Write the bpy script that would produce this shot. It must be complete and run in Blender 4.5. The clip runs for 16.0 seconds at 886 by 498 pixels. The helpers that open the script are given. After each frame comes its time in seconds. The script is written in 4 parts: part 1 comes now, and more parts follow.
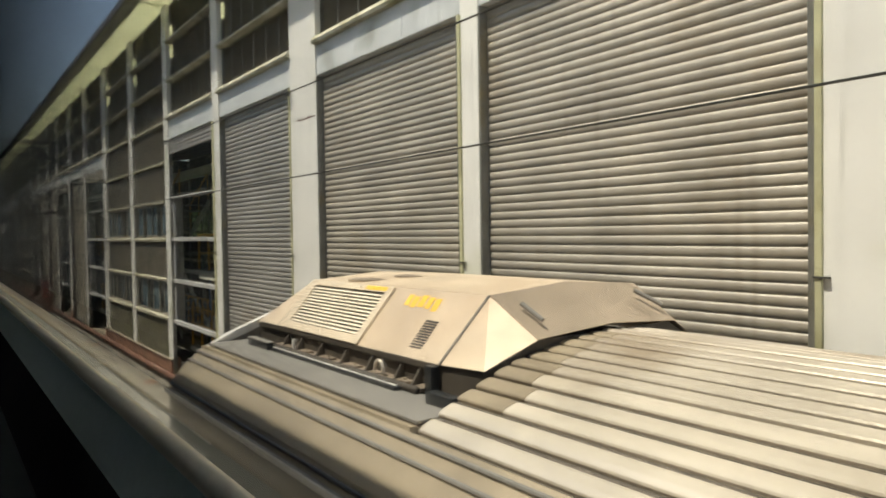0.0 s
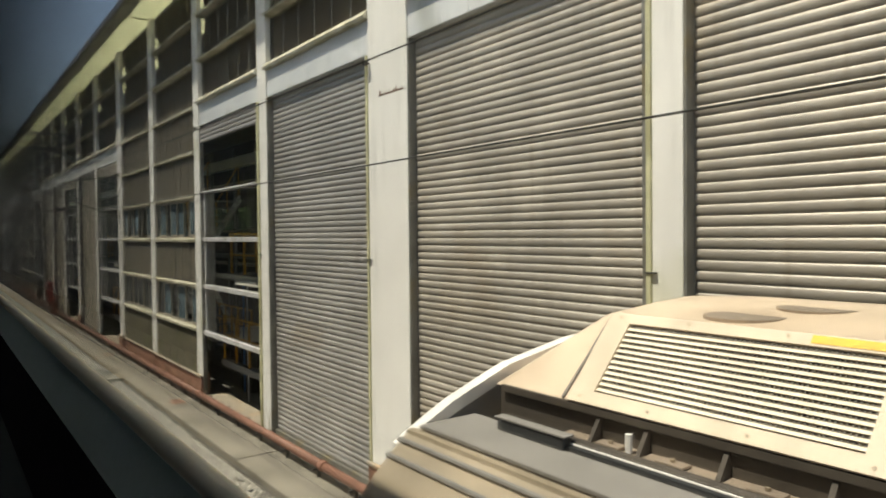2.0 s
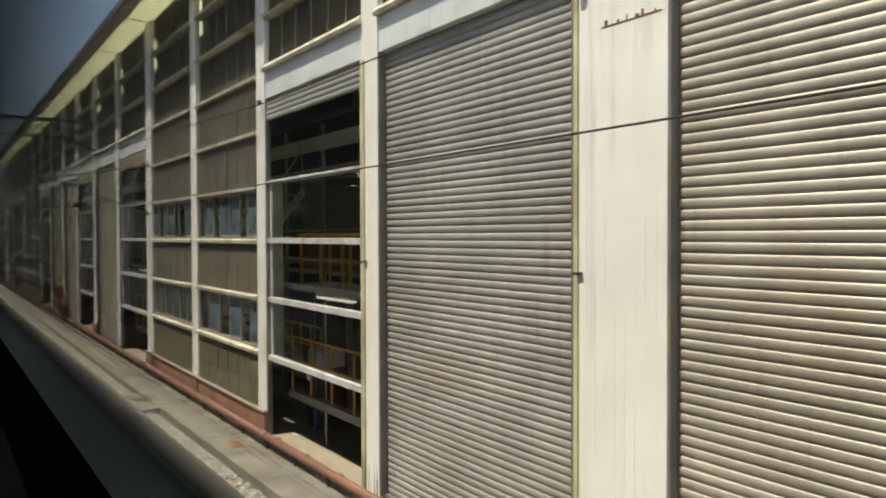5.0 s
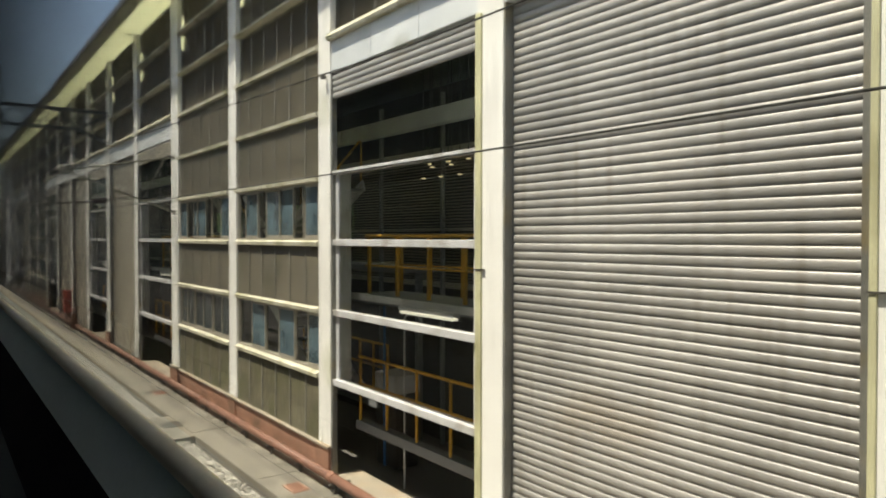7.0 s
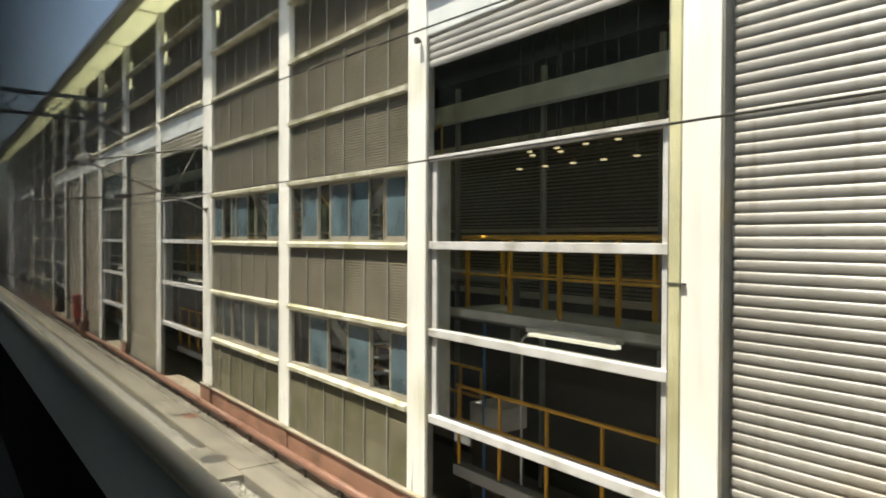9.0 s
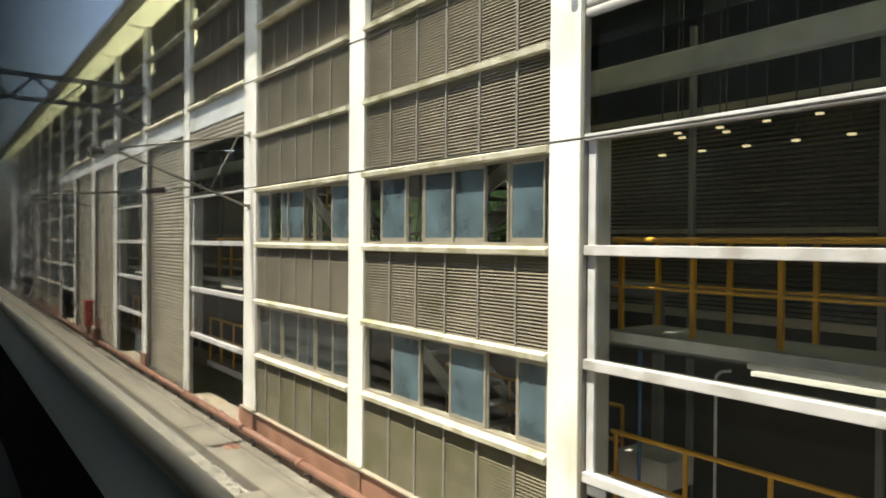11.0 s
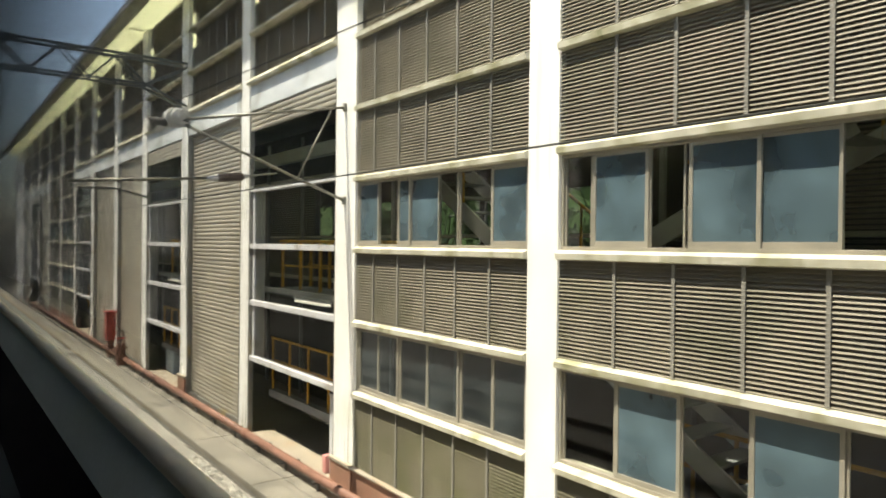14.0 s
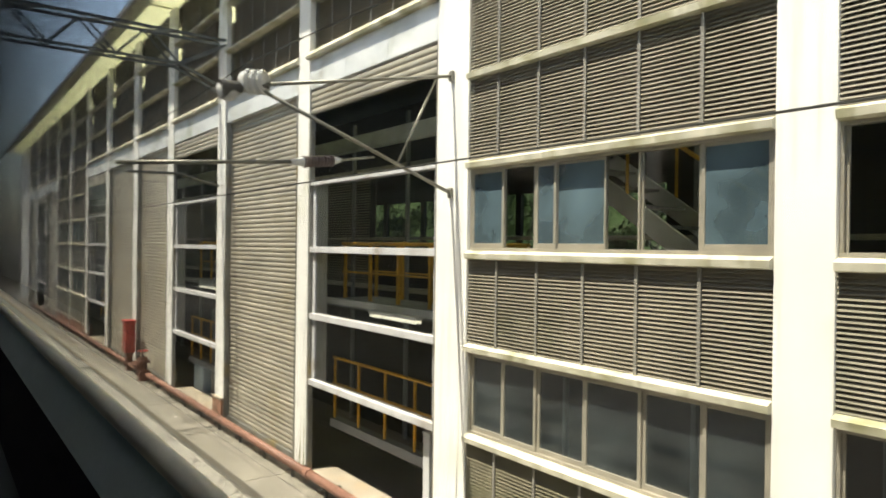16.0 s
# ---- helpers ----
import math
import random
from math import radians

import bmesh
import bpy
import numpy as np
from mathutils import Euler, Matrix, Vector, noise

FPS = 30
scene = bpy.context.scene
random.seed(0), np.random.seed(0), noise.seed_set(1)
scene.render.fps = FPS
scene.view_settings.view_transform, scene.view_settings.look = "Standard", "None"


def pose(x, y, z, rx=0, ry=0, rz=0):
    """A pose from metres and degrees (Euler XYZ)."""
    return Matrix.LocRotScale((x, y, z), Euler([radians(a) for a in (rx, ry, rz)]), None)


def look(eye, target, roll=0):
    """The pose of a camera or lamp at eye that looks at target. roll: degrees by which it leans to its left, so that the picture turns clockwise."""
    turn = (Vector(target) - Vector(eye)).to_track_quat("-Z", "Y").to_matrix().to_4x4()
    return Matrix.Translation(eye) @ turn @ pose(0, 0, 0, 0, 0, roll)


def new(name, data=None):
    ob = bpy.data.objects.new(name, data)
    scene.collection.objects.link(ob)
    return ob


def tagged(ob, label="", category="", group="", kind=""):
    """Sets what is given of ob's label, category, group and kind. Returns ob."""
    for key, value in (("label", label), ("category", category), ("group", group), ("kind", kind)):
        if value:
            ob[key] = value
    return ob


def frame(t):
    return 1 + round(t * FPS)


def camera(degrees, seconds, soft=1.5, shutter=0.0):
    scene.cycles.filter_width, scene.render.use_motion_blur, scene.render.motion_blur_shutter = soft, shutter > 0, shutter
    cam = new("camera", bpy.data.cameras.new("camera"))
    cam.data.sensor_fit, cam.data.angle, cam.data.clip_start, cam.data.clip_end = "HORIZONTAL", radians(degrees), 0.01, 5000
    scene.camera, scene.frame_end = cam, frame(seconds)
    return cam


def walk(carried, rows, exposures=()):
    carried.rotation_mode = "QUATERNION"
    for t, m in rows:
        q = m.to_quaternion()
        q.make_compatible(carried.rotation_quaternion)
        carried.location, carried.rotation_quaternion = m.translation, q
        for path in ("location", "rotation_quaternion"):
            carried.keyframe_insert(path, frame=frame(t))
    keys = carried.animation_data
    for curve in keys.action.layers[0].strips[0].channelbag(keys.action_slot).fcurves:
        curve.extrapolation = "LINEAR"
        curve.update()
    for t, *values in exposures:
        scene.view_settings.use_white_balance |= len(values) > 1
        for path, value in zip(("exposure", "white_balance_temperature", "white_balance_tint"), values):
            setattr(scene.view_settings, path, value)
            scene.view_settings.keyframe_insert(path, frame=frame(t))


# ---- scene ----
# Camera: looks out of a carriage window to the right and ahead, gliding along +y.
EYE = 4.0
cam = camera(65.4, 16.0, soft=1.6)
ROWS = [  # seconds, metres along the track, yaw to the right, pitch, roll
    (0, 0.002, 36.384, -1.384, 0.878),
    (0.5, 0.655, 36.415, -1.354, 0.800),
    (1, 1.307, 36.444, -1.323, 0.723),
    (1.5, 1.959, 36.472, -1.292, 0.648),
    (2, 2.608, 36.499, -1.260, 0.575),
    (2.5, 3.254, 36.524, -1.228, 0.504),
    (3, 3.898, 36.547, -1.196, 0.434),
    (3.5, 4.547, 36.570, -1.163, 0.367),
    (4, 5.197, 36.591, -1.129, 0.301),
    (6.5, 8.420, 36.676, -0.955, 0.000),
    (7, 9.056, 36.689, -0.918, -0.054),
    (7.5, 9.689, 36.701, -0.881, -0.107),
    (8, 10.320, 36.711, -0.844, -0.158),
    (8.5, 10.949, 36.720, -0.806, -0.207),
    (11, 14.079, 36.744, -0.610, -0.424),
    (11.5, 14.701, 36.745, -0.570, -0.462),
    (12, 15.323, 36.745, -0.528, -0.498),
    (12.5, 15.943, 36.743, -0.487, -0.532),
    (13, 16.564, 36.740, -0.445, -0.565),
    (13.5, 17.189, 36.735, -0.402, -0.595),
    (14, 17.815, 36.729, -0.359, -0.624),
    (14.5, 18.443, 36.722, -0.316, -0.651),
    (15, 19.076, 36.713, -0.272, -0.676),
    (15.5, 19.720, 36.703, -0.227, -0.699),
    (16, 20.374, 36.692, -0.182, -0.720),
]
walk(cam, [(t, pose(0, s, EYE, 90 + pitch, 0, -yaw) @ pose(0, 0, 0, 0, 0, -roll)) for t, s, yaw, pitch, roll in ROWS],
     exposures=[(0.0, 0.46), (3.5, 0.54), (6.5, 0.75), (7.5, 1.04), (8.5, 1.14), (11.0, 1.34), (16.0, 1.34)])

# ---- light ----
SUN = Vector((-0.345, 0.08, 0.93)).normalized()
world = bpy.data.worlds.new("sky")
scene.world = world
world.use_nodes = True
wn = world.node_tree.nodes
sky = wn.new("ShaderNodeTexSky")
sky.sky_type = "NISHITA"
sky.sun_disc = False
sky.dust_density = 2.0
sky.sun_elevation = math.asin(SUN.z)
sky.sun_rotation = math.atan2(SUN.x, SUN.y)
world.node_tree.links.new(sky.outputs[0], wn["Background"].inputs[0])
wn["Background"].inputs[1].default_value = 0.15
sun_data = bpy.data.lights.new("sun", "SUN")
sun_data.energy, sun_data.angle, sun_data.color = 5.0, radians(0.6), (1.0, 0.955, 0.86)
new("sun", sun_data).matrix_world = look(SUN * 100, (0, 0, 0))

# ---- materials ----


def material(name, base, rough=0.6, metal=0.0, vary=0.25, scale=3.0, fine=60.0, bump=0.15, stain=None, streak=0.0, spread=0.0, stain_lo=0.52, stain_hi=0.75):
    """A surface with two scales of variation, optional stains, downward streaks and a difference from piece to piece."""
    m = bpy.data.materials.new(name)
    m.use_nodes = True
    nt = m.node_tree
    n, link = nt.nodes, nt.links.new
    bsdf = n["Principled BSDF"]
    geo = n.new("ShaderNodeNewGeometry")
    big = n.new("ShaderNodeTexNoise")
    big.inputs["Scale"].default_value, big.inputs["Detail"].default_value = scale, 5
    small = n.new("ShaderNodeTexNoise")
    small.inputs["Scale"].default_value, small.inputs["Detail"].default_value = fine, 4
    link(geo.outputs["Position"], big.inputs["Vector"])
    link(geo.outputs["Position"], small.inputs["Vector"])
    mix = n.new("ShaderNodeMath")
    mix.operation = "MULTIPLY_ADD"
    mix.inputs[1].default_value = 0.35
    link(small.outputs[0], mix.inputs[0])
    link(big.outputs[0], mix.inputs[2])
    ramp = n.new("ShaderNodeValToRGB")
    lo, hi = 1 - vary, 1 + vary * 0.6
    ramp.color_ramp.elements[0].position, ramp.color_ramp.elements[1].position = 0.42, 0.92
    ramp.color_ramp.elements[0].color = (*[min(1, c * lo) for c in base], 1)
    ramp.color_ramp.elements[1].color = (*[min(1, c * hi) for c in base], 1)
    link(mix.outputs[0], ramp.inputs[0])
    colour = ramp.outputs[0]

    def blend(a, tint, mask):
        b = n.new("ShaderNodeMix")
        b.data_type = "RGBA"
        link(mask, b.inputs[0])
        link(a, b.inputs[6])
        b.inputs[7].default_value = (*tint, 1)
        return b.outputs[2]

    if stain:
        patch = n.new("ShaderNodeTexNoise")
        patch.inputs["Scale"].default_value, patch.inputs["Detail"].default_value = scale * 0.6, 6
        mp = n.new("ShaderNodeMapping")
        mp.inputs["Location"].default_value = (7.3, 2.1, 4.4)
        link(geo.outputs["Position"], mp.inputs[0])
        link(mp.outputs[0], patch.inputs["Vector"])
        r2 = n.new("ShaderNodeMapRange")
        r2.inputs[1].default_value, r2.inputs[2].default_value = stain_lo, stain_hi
        link(patch.outputs[0], r2.inputs[0])
        colour = blend(colour, stain, r2.outputs[0])
    if streak:
        mp = n.new("ShaderNodeMapping")
        mp.inputs["Scale"].default_value = (9, 9, 0.35)
        run = n.new("ShaderNodeTexNoise")
        run.inputs["Scale"].default_value, run.inputs["Detail"].default_value = 1.6, 4
        link(geo.outputs["Position"], mp.inputs[0])
        link(mp.outputs[0], run.inputs["Vector"])
        r3 = n.new("ShaderNodeMapRange")
        r3.inputs[1].default_value, r3.inputs[2].default_value, r3.inputs[4].default_value = 0.52, 0.8, streak
        link(run.outputs[0], r3.inputs[0])
        colour = blend(colour, [c * 0.45 for c in (stain or base)], r3.outputs[0])
    if spread:
        info = n.new("ShaderNodeObjectInfo")
        hsv = n.new("ShaderNodeHueSaturation")
        r4 = n.new("ShaderNodeMapRange")
        r4.inputs[3].default_value, r4.inputs[4].default_value = 1 - spread, 1 + spread
        link(info.outputs["Random"], r4.inputs[0])
        link(r4.outputs[0], hsv.inputs["Value"])
        link(colour, hsv.inputs["Color"])
        colour = hsv.outputs[0]
    link(colour, bsdf.inputs["Base Color"])
    rr = n.new("ShaderNodeMapRange")
    rr.inputs[3].default_value, rr.inputs[4].default_value = max(0.02, rough - 0.12), min(1, rough + 0.12)
    link(big.outputs[0], rr.inputs[0])
    link(rr.outputs[0], bsdf.inputs["Roughness"])
    bsdf.inputs["Metallic"].default_value = metal
    if bump:
        bp = n.new("ShaderNodeBump")
        bp.inputs["Strength"].default_value, bp.inputs["Distance"].default_value = bump, 0.01
        link(small.outputs[0], bp.inputs["Height"])
        link(bp.outputs[0], bsdf.inputs["Normal"])
    return m


def glass_material(name, tint=(0.9, 0.95, 0.95), rough=0.02, haze=0.0, ior=1.5, dirt=(0.30, 0.36, 0.37)):
    m = bpy.data.materials.new(name)
    m.use_nodes = True
    nt = m.node_tree
    n, link = nt.nodes, nt.links.new
    n.remove(n["Principled BSDF"])
    clear, shine, mix, fres = n.new("ShaderNodeBsdfTransparent"), n.new("ShaderNodeBsdfGlossy"), n.new("ShaderNodeMixShader"), n.new("ShaderNodeFresnel")
    clear.inputs[0].default_value = (*tint, 1)
    shine.inputs["Roughness"].default_value = rough
    fres.inputs[0].default_value = ior
    link(fres.outputs[0], mix.inputs[0])
    link(clear.outputs[0], mix.inputs[1])
    link(shine.outputs[0], mix.inputs[2])
    out = mix.outputs[0]
    if haze:  # dust and film on the pane, thicker in cloudy patches
        dust, blend, cloud, level = n.new("ShaderNodeBsdfDiffuse"), n.new("ShaderNodeMixShader"), n.new("ShaderNodeTexNoise"), n.new("ShaderNodeMapRange")
        dust.inputs[0].default_value = (*dirt, 1)
        cloud.inputs["Scale"].default_value, cloud.inputs["Detail"].default_value = 1.4, 5
        pos = n.new("ShaderNodeNewGeometry")
        link(pos.outputs["Position"], cloud.inputs["Vector"])
        level.inputs[1].default_value, level.inputs[2].default_value = 0.35, 0.7
        level.inputs[3].default_value, level.inputs[4].default_value = haze * 0.5, haze * 1.5
        link(cloud.outputs[0], level.inputs[0])
        link(level.outputs[0], blend.inputs[0])
        link(out, blend.inputs[1])
        link(dust.outputs[0], blend.inputs[2])
        out = blend.outputs[0]
    link(out, n["Material Output"].inputs[0])
    return m


def glow(name, colour, strength):
    m = bpy.data.materials.new(name)
    m.use_nodes = True
    b = m.node_tree.nodes["Principled BSDF"]
    b.inputs["Base Color"].default_value = (*colour, 1)
    b.inputs["Emission Color"].default_value = (*colour, 1)
    b.inputs["Emission Strength"].default_value = strength
    return m


COLUMN_PAINT = material("aged_cream_paint", (0.90, 0.89, 0.85), 0.75, vary=0.1, scale=1.2, stain=(0.5, 0.5, 0.33), streak=0.35, stain_lo=0.6, stain_hi=0.85)
SILL_PAINT = material("weathered_sill_paint", (0.68, 0.65, 0.52), 0.7, vary=0.3, scale=5, stain=(0.30, 0.29, 0.16), streak=0.45, stain_lo=0.45, stain_hi=0.72)
SLAT_BROWN = material("brownish_stained_slat", (0.52, 0.478, 0.412), 0.48, metal=0.4, vary=0.2, scale=1.3, stain=(0.38, 0.30, 0.20), streak=0.3, spread=0.06, stain_lo=0.58, stain_hi=0.95)
SLAT_STEEL = material("galvanised_slat", (0.455, 0.44, 0.415), 0.48, metal=0.4, vary=0.2, scale=1.1, stain=(0.36, 0.29, 0.20), streak=0.4, spread=0.06, stain_lo=0.58, stain_hi=0.92)
GUIDE_STEEL = material("dull_guide_steel", (0.24, 0.235, 0.21), 0.5, metal=0.4, vary=0.3, scale=3, stain=(0.28, 0.22, 0.1))
HEADER_STEEL = material("pale_galvanised_sheet", (0.80, 0.83, 0.84), 0.45, metal=0.1, vary=0.18, scale=2.2, stain=(0.40, 0.40, 0.32), streak=0.3)
LOUVRE = material("grey_brown_louvre", (0.20, 0.177, 0.128), 0.55, vary=0.25, scale=2.0, stain=(0.11, 0.105, 0.06), streak=0.25, spread=0.08)
LOUVRE_MOSS = material("mossy_olive_louvre", (0.165, 0.147, 0.095), 0.6, vary=0.3, scale=2.6, stain=(0.105, 0.103, 0.045), streak=0.35, spread=0.08, stain_lo=0.46, stain_hi=0.7)
LOUVRE_POST = material("louvre_post_grey", (0.25, 0.238, 0.205), 0.6, vary=0.2, scale=4)
BACKING = material("dark_backing", (0.24, 0.20, 0.14), 0.9, vary=0.3, scale=2)
FRAME_ALU = material("weathered_window_frame", (0.38, 0.35, 0.285), 0.45, metal=0.3, vary=0.2, scale=5)
CLEAR_GLASS = glass_material("clear_glass", (0.82, 0.88, 0.86))
CURTAIN_GLASS = glass_material("blue_film_glass", (0.38, 0.46, 0.50), 0.04, 0.48, 1.5, (0.17, 0.255, 0.30))
COACH_GLASS = glass_material("carriage_glass", (0.985, 0.98, 0.955), 0.02, 0.0, 1.70)
DUSTY_GLASS = glass_material("dusty_glass", (0.85, 0.86, 0.83), 0.06, 0.006, 1.12)
BACK_GLASS = glass_material("grimy_back_glass", (0.30, 0.33, 0.28), 0.1, 0.0, 1.2)
HAZE_GLASS = glass_material("hazy_blue_glass", (0.62, 0.70, 0.72), 0.05, 0.11)
RAIL_STEEL = material("light_grey_steel_rail", (0.66, 0.66, 0.67), 0.45, metal=0.1, vary=0.15, scale=5, stain=(0.4, 0.38, 0.34))
PLINTH = material("red_brown_plinth", (0.36, 0.19, 0.125), 0.8, vary=0.35, scale=3, stain=(0.16, 0.10, 0.06), bump=0.4)
CONCRETE = material("walkway_concrete", (0.235, 0.215, 0.175), 0.85, vary=0.35, scale=2.2, stain=(0.13, 0.12, 0.095), stain_lo=0.48, stain_hi=0.7, bump=0.4)
LEDGE_CEMENT = material("pale_cement_ledge", (0.35, 0.305, 0.235), 0.8, vary=0.25, scale=4, stain=(0.36, 0.26, 0.16), bump=0.4)
BALLAST = material("ballast_stone", (0.62, 0.59, 0.52), 0.9, vary=0.5, scale=14, bump=0.4)
GROUND = material("dark_track_bed", (0.15, 0.14, 0.12), 0.95, vary=0.4, scale=6, fine=90, bump=0.6)
RUSTY = material("rusty_iron", (0.17, 0.085, 0.055), 0.8, vary=0.4, scale=8, bump=0.4)
SLAT_OLIVE = material("olive_stained_slat", (0.50, 0.46, 0.37), 0.48, metal=0.4, vary=0.25, scale=1.3, stain=(0.36, 0.31, 0.20), streak=0.4, spread=0.06, stain_lo=0.52, stain_hi=0.9)
PIPE_PAINT = material("red_oxide_pipe_paint", (0.25, 0.125, 0.085), 0.6, vary=0.3, scale=4, stain=(0.25, 0.12, 0.08), bump=0.2)
PINK_PAINT = material("faded_pink_paint", (0.60, 0.26, 0.24), 0.7, vary=0.25, scale=6)
RED_PAINT = material("hydrant_red_paint", (0.44, 0.08, 0.06), 0.5, vary=0.25, scale=6)
YELLOW_PAINT = material("safety_yellow_paint", (0.66, 0.35, 0.025), 0.5, vary=0.2, scale=6)
DARK_STEEL = material("dark_bracket_steel", (0.09, 0.085, 0.075), 0.6, metal=0.3, vary=0.3, scale=6)
TRUSS_STEEL = material("grey_truss_steel", (0.17, 0.18, 0.18), 0.6, metal=0.3, vary=0.25, scale=5)
TUBE_STEEL = material("galvanised_tube", (0.26, 0.25, 0.21), 0.45, metal=0.5, vary=0.2, scale=8)
PORCELAIN = material("glazed_porcelain", (0.72, 0.72, 0.70), 0.2, vary=0.1, scale=8, bump=0.0)
INSULATOR_GREY = material("brown_insulator", (0.13, 0.095, 0.09), 0.35, vary=0.2, scale=8)
WIRE_MAT = material("oxidised_wire", (0.05, 0.05, 0.045), 0.6, metal=0.4, bump=0.0)
SOFFIT = material("pale_green_soffit", (0.80, 0.82, 0.60), 0.7, vary=0.12, scale=1.2, stain=(0.5, 0.5, 0.3))
EAVES_GREY = material("grey_green_eaves_paint", (0.52, 0.54, 0.42), 0.7, vary=0.15, scale=1.5, stain=(0.36, 0.37, 0.27))
ADDED_ROOF_LIGHT = material("added_milky_sheet", (0.80, 0.80, 0.72), 0.7, vary=0.12, scale=1.2)
for m, share in ((SOFFIT, 0.65), (ADDED_ROOF_LIGHT, 0.75)):
    nt = m.node_tree
    lit, both = nt.nodes.new("ShaderNodeBsdfTranslucent"), nt.nodes.new("ShaderNodeMixShader")
    lit.inputs[0].default_value = (0.95, 0.96, 0.74, 1)
    both.inputs[0].default_value = share
    nt.links.new(nt.nodes["Principled BSDF"].outputs[0], both.inputs[1])
    nt.links.new(lit.outputs[0], both.inputs[2])
    nt.links.new(both.outputs[0], nt.nodes["Material Output"].inputs[0])
ROOF_SHEET = material("roof_sheet", (0.28, 0.28, 0.27), 0.6, metal=0.2, vary=0.25, scale=2)
# Near-black base puts the hall's deep shade into the colour
HALL_DARK = material("shade_dark_hall_wall", (0.055, 0.048, 0.038), 0.9, vary=0.3, scale=1)
HALL_FLOOR = material("hall_floor", (0.14, 0.13, 0.12), 0.7, vary=0.3, scale=1)
PLATFORM_GREY = material("platform_grey_paint", (0.22, 0.225, 0.23), 0.6, vary=0.2, scale=3)
TRAIN_ROOF = material("grimy_train_roof", (0.36, 0.30, 0.215), 0.45, metal=0.3, vary=0.3, scale=2.2, stain=(0.22, 0.18, 0.13), streak=0.0, bump=0.2)
TRAIN_RIB = material("ribbed_stainless_roof", (0.66, 0.59, 0.49), 0.32, metal=0.4, vary=0.25, scale=1.6, stain=(0.34, 0.27, 0.19), spread=0.06)
TRAIN_GREY = material("grey_roof_walkway", (0.20, 0.19, 0.175), 0.85, vary=0.2, scale=3, bump=0.3)
TRAIN_BLACK = material("black_carbody", (0.02, 0.022, 0.024), 0.4, vary=0.3, scale=3)
POD_TAN = material("sooty_tan_casing", (0.68, 0.555, 0.415), 0.40, metal=0.1, vary=0.25, scale=2.6, stain=(0.44, 0.33, 0.23), stain_lo=0.5, stain_hi=0.85, streak=0.25, bump=0.1)
POD_FRAME = material("tan_grille_frame", (0.66, 0.56, 0.43), 0.5, vary=0.2, scale=5)
# Painted shade of the front slope; also grimy shelf, pads and fans
POD_SHADE_GRIME = material("shaded_grimy_sheet", (0.38, 0.31, 0.24), 0.36, metal=0.3, vary=0.3, scale=3, stain=(0.30, 0.25, 0.19), bump=0.1)
GRILLE_SLAT = material("pale_grille_slat", (0.84, 0.76, 0.60), 0.45, vary=0.15, scale=6)
GRILLE_GREY = material("grey_grille_mesh", (0.24, 0.20, 0.145), 0.7, vary=0.2, scale=8)
YELLOW_MARK = material("yellow_stencil", (0.84, 0.52, 0.06), 0.6, vary=0.2, scale=14, fine=90, stain=(0.78, 0.66, 0.44), stain_lo=0.56, stain_hi=0.8)
WHITE_EDGE = material("white_end_trim", (0.74, 0.72, 0.68), 0.4, vary=0.15, scale=5)
# Ledge colours lifted to make up for light that barely reaches them
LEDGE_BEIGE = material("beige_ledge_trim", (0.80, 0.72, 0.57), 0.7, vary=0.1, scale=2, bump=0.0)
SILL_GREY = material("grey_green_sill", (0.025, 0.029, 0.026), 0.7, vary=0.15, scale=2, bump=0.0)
LEDGE_PALE = material("pale_lifted_ledge_panel", (0.70, 0.77, 0.74), 0.5, vary=0.1, scale=1.5, bump=0.0)
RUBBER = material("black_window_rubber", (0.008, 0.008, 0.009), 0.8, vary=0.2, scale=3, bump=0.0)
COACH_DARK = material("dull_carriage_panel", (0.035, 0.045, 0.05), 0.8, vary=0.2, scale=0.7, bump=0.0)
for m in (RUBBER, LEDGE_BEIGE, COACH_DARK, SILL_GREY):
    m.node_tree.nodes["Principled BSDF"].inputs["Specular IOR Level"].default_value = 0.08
DUCT_PAINT = material("pale_olive_duct_paint", (0.62, 0.60, 0.38), 0.6, vary=0.25, scale=2.5, stain=(0.30, 0.28, 0.14), streak=0.3)
PALE_BLUE = material("pale_blue_enamel", (0.42, 0.50, 0.56), 0.4, vary=0.15, scale=4)
BLUE_PAINT = material("blue_pipe_paint", (0.05, 0.17, 0.40), 0.4, vary=0.15, scale=6)
SKIRT_SHADE_DARK = material("dark_skirt_and_shade", (0.07, 0.058, 0.045), 0.7, vary=0.4, scale=5)
LEAVES = material("foliage", (0.05, 0.085, 0.022), 0.8, vary=0.5, scale=0.8)
TUBE_GLOW = glow("tube_glow", (1.0, 0.96, 0.84), 0.45)
CRANE_BLUE = material("grey_blue_beam_paint", (0.70, 0.76, 0.79), 0.5, vary=0.35, scale=2.5)
LAMP_GLOW = glow("lamp_glow", (1.0, 0.84, 0.52), 0.4)

# ---- mesh helpers ----


def box(bm, x0, x1, y0, y1, z0, z1, bevel=0.0):
    r = bmesh.ops.create_cube(bm, size=1)
    for v in r["verts"]:
        v.co = ((x0 + x1) / 2 + v.co.x * (x1 - x0), (y0 + y1) / 2 + v.co.y * (y1 - y0), (z0 + z1) / 2 + v.co.z * (z1 - z0))
    if bevel:
        edges = {e for v in r["verts"] for e in v.link_edges}
        bmesh.ops.bevel(bm, geom=list(edges), offset=bevel, segments=2, affect="EDGES", profile=0.6)
    return bm


def cuboid(x0, x1, y0, y1, z0, z1, bevel=0.0):
    return box(bmesh.new(), x0, x1, y0, y1, z0, z1, bevel)


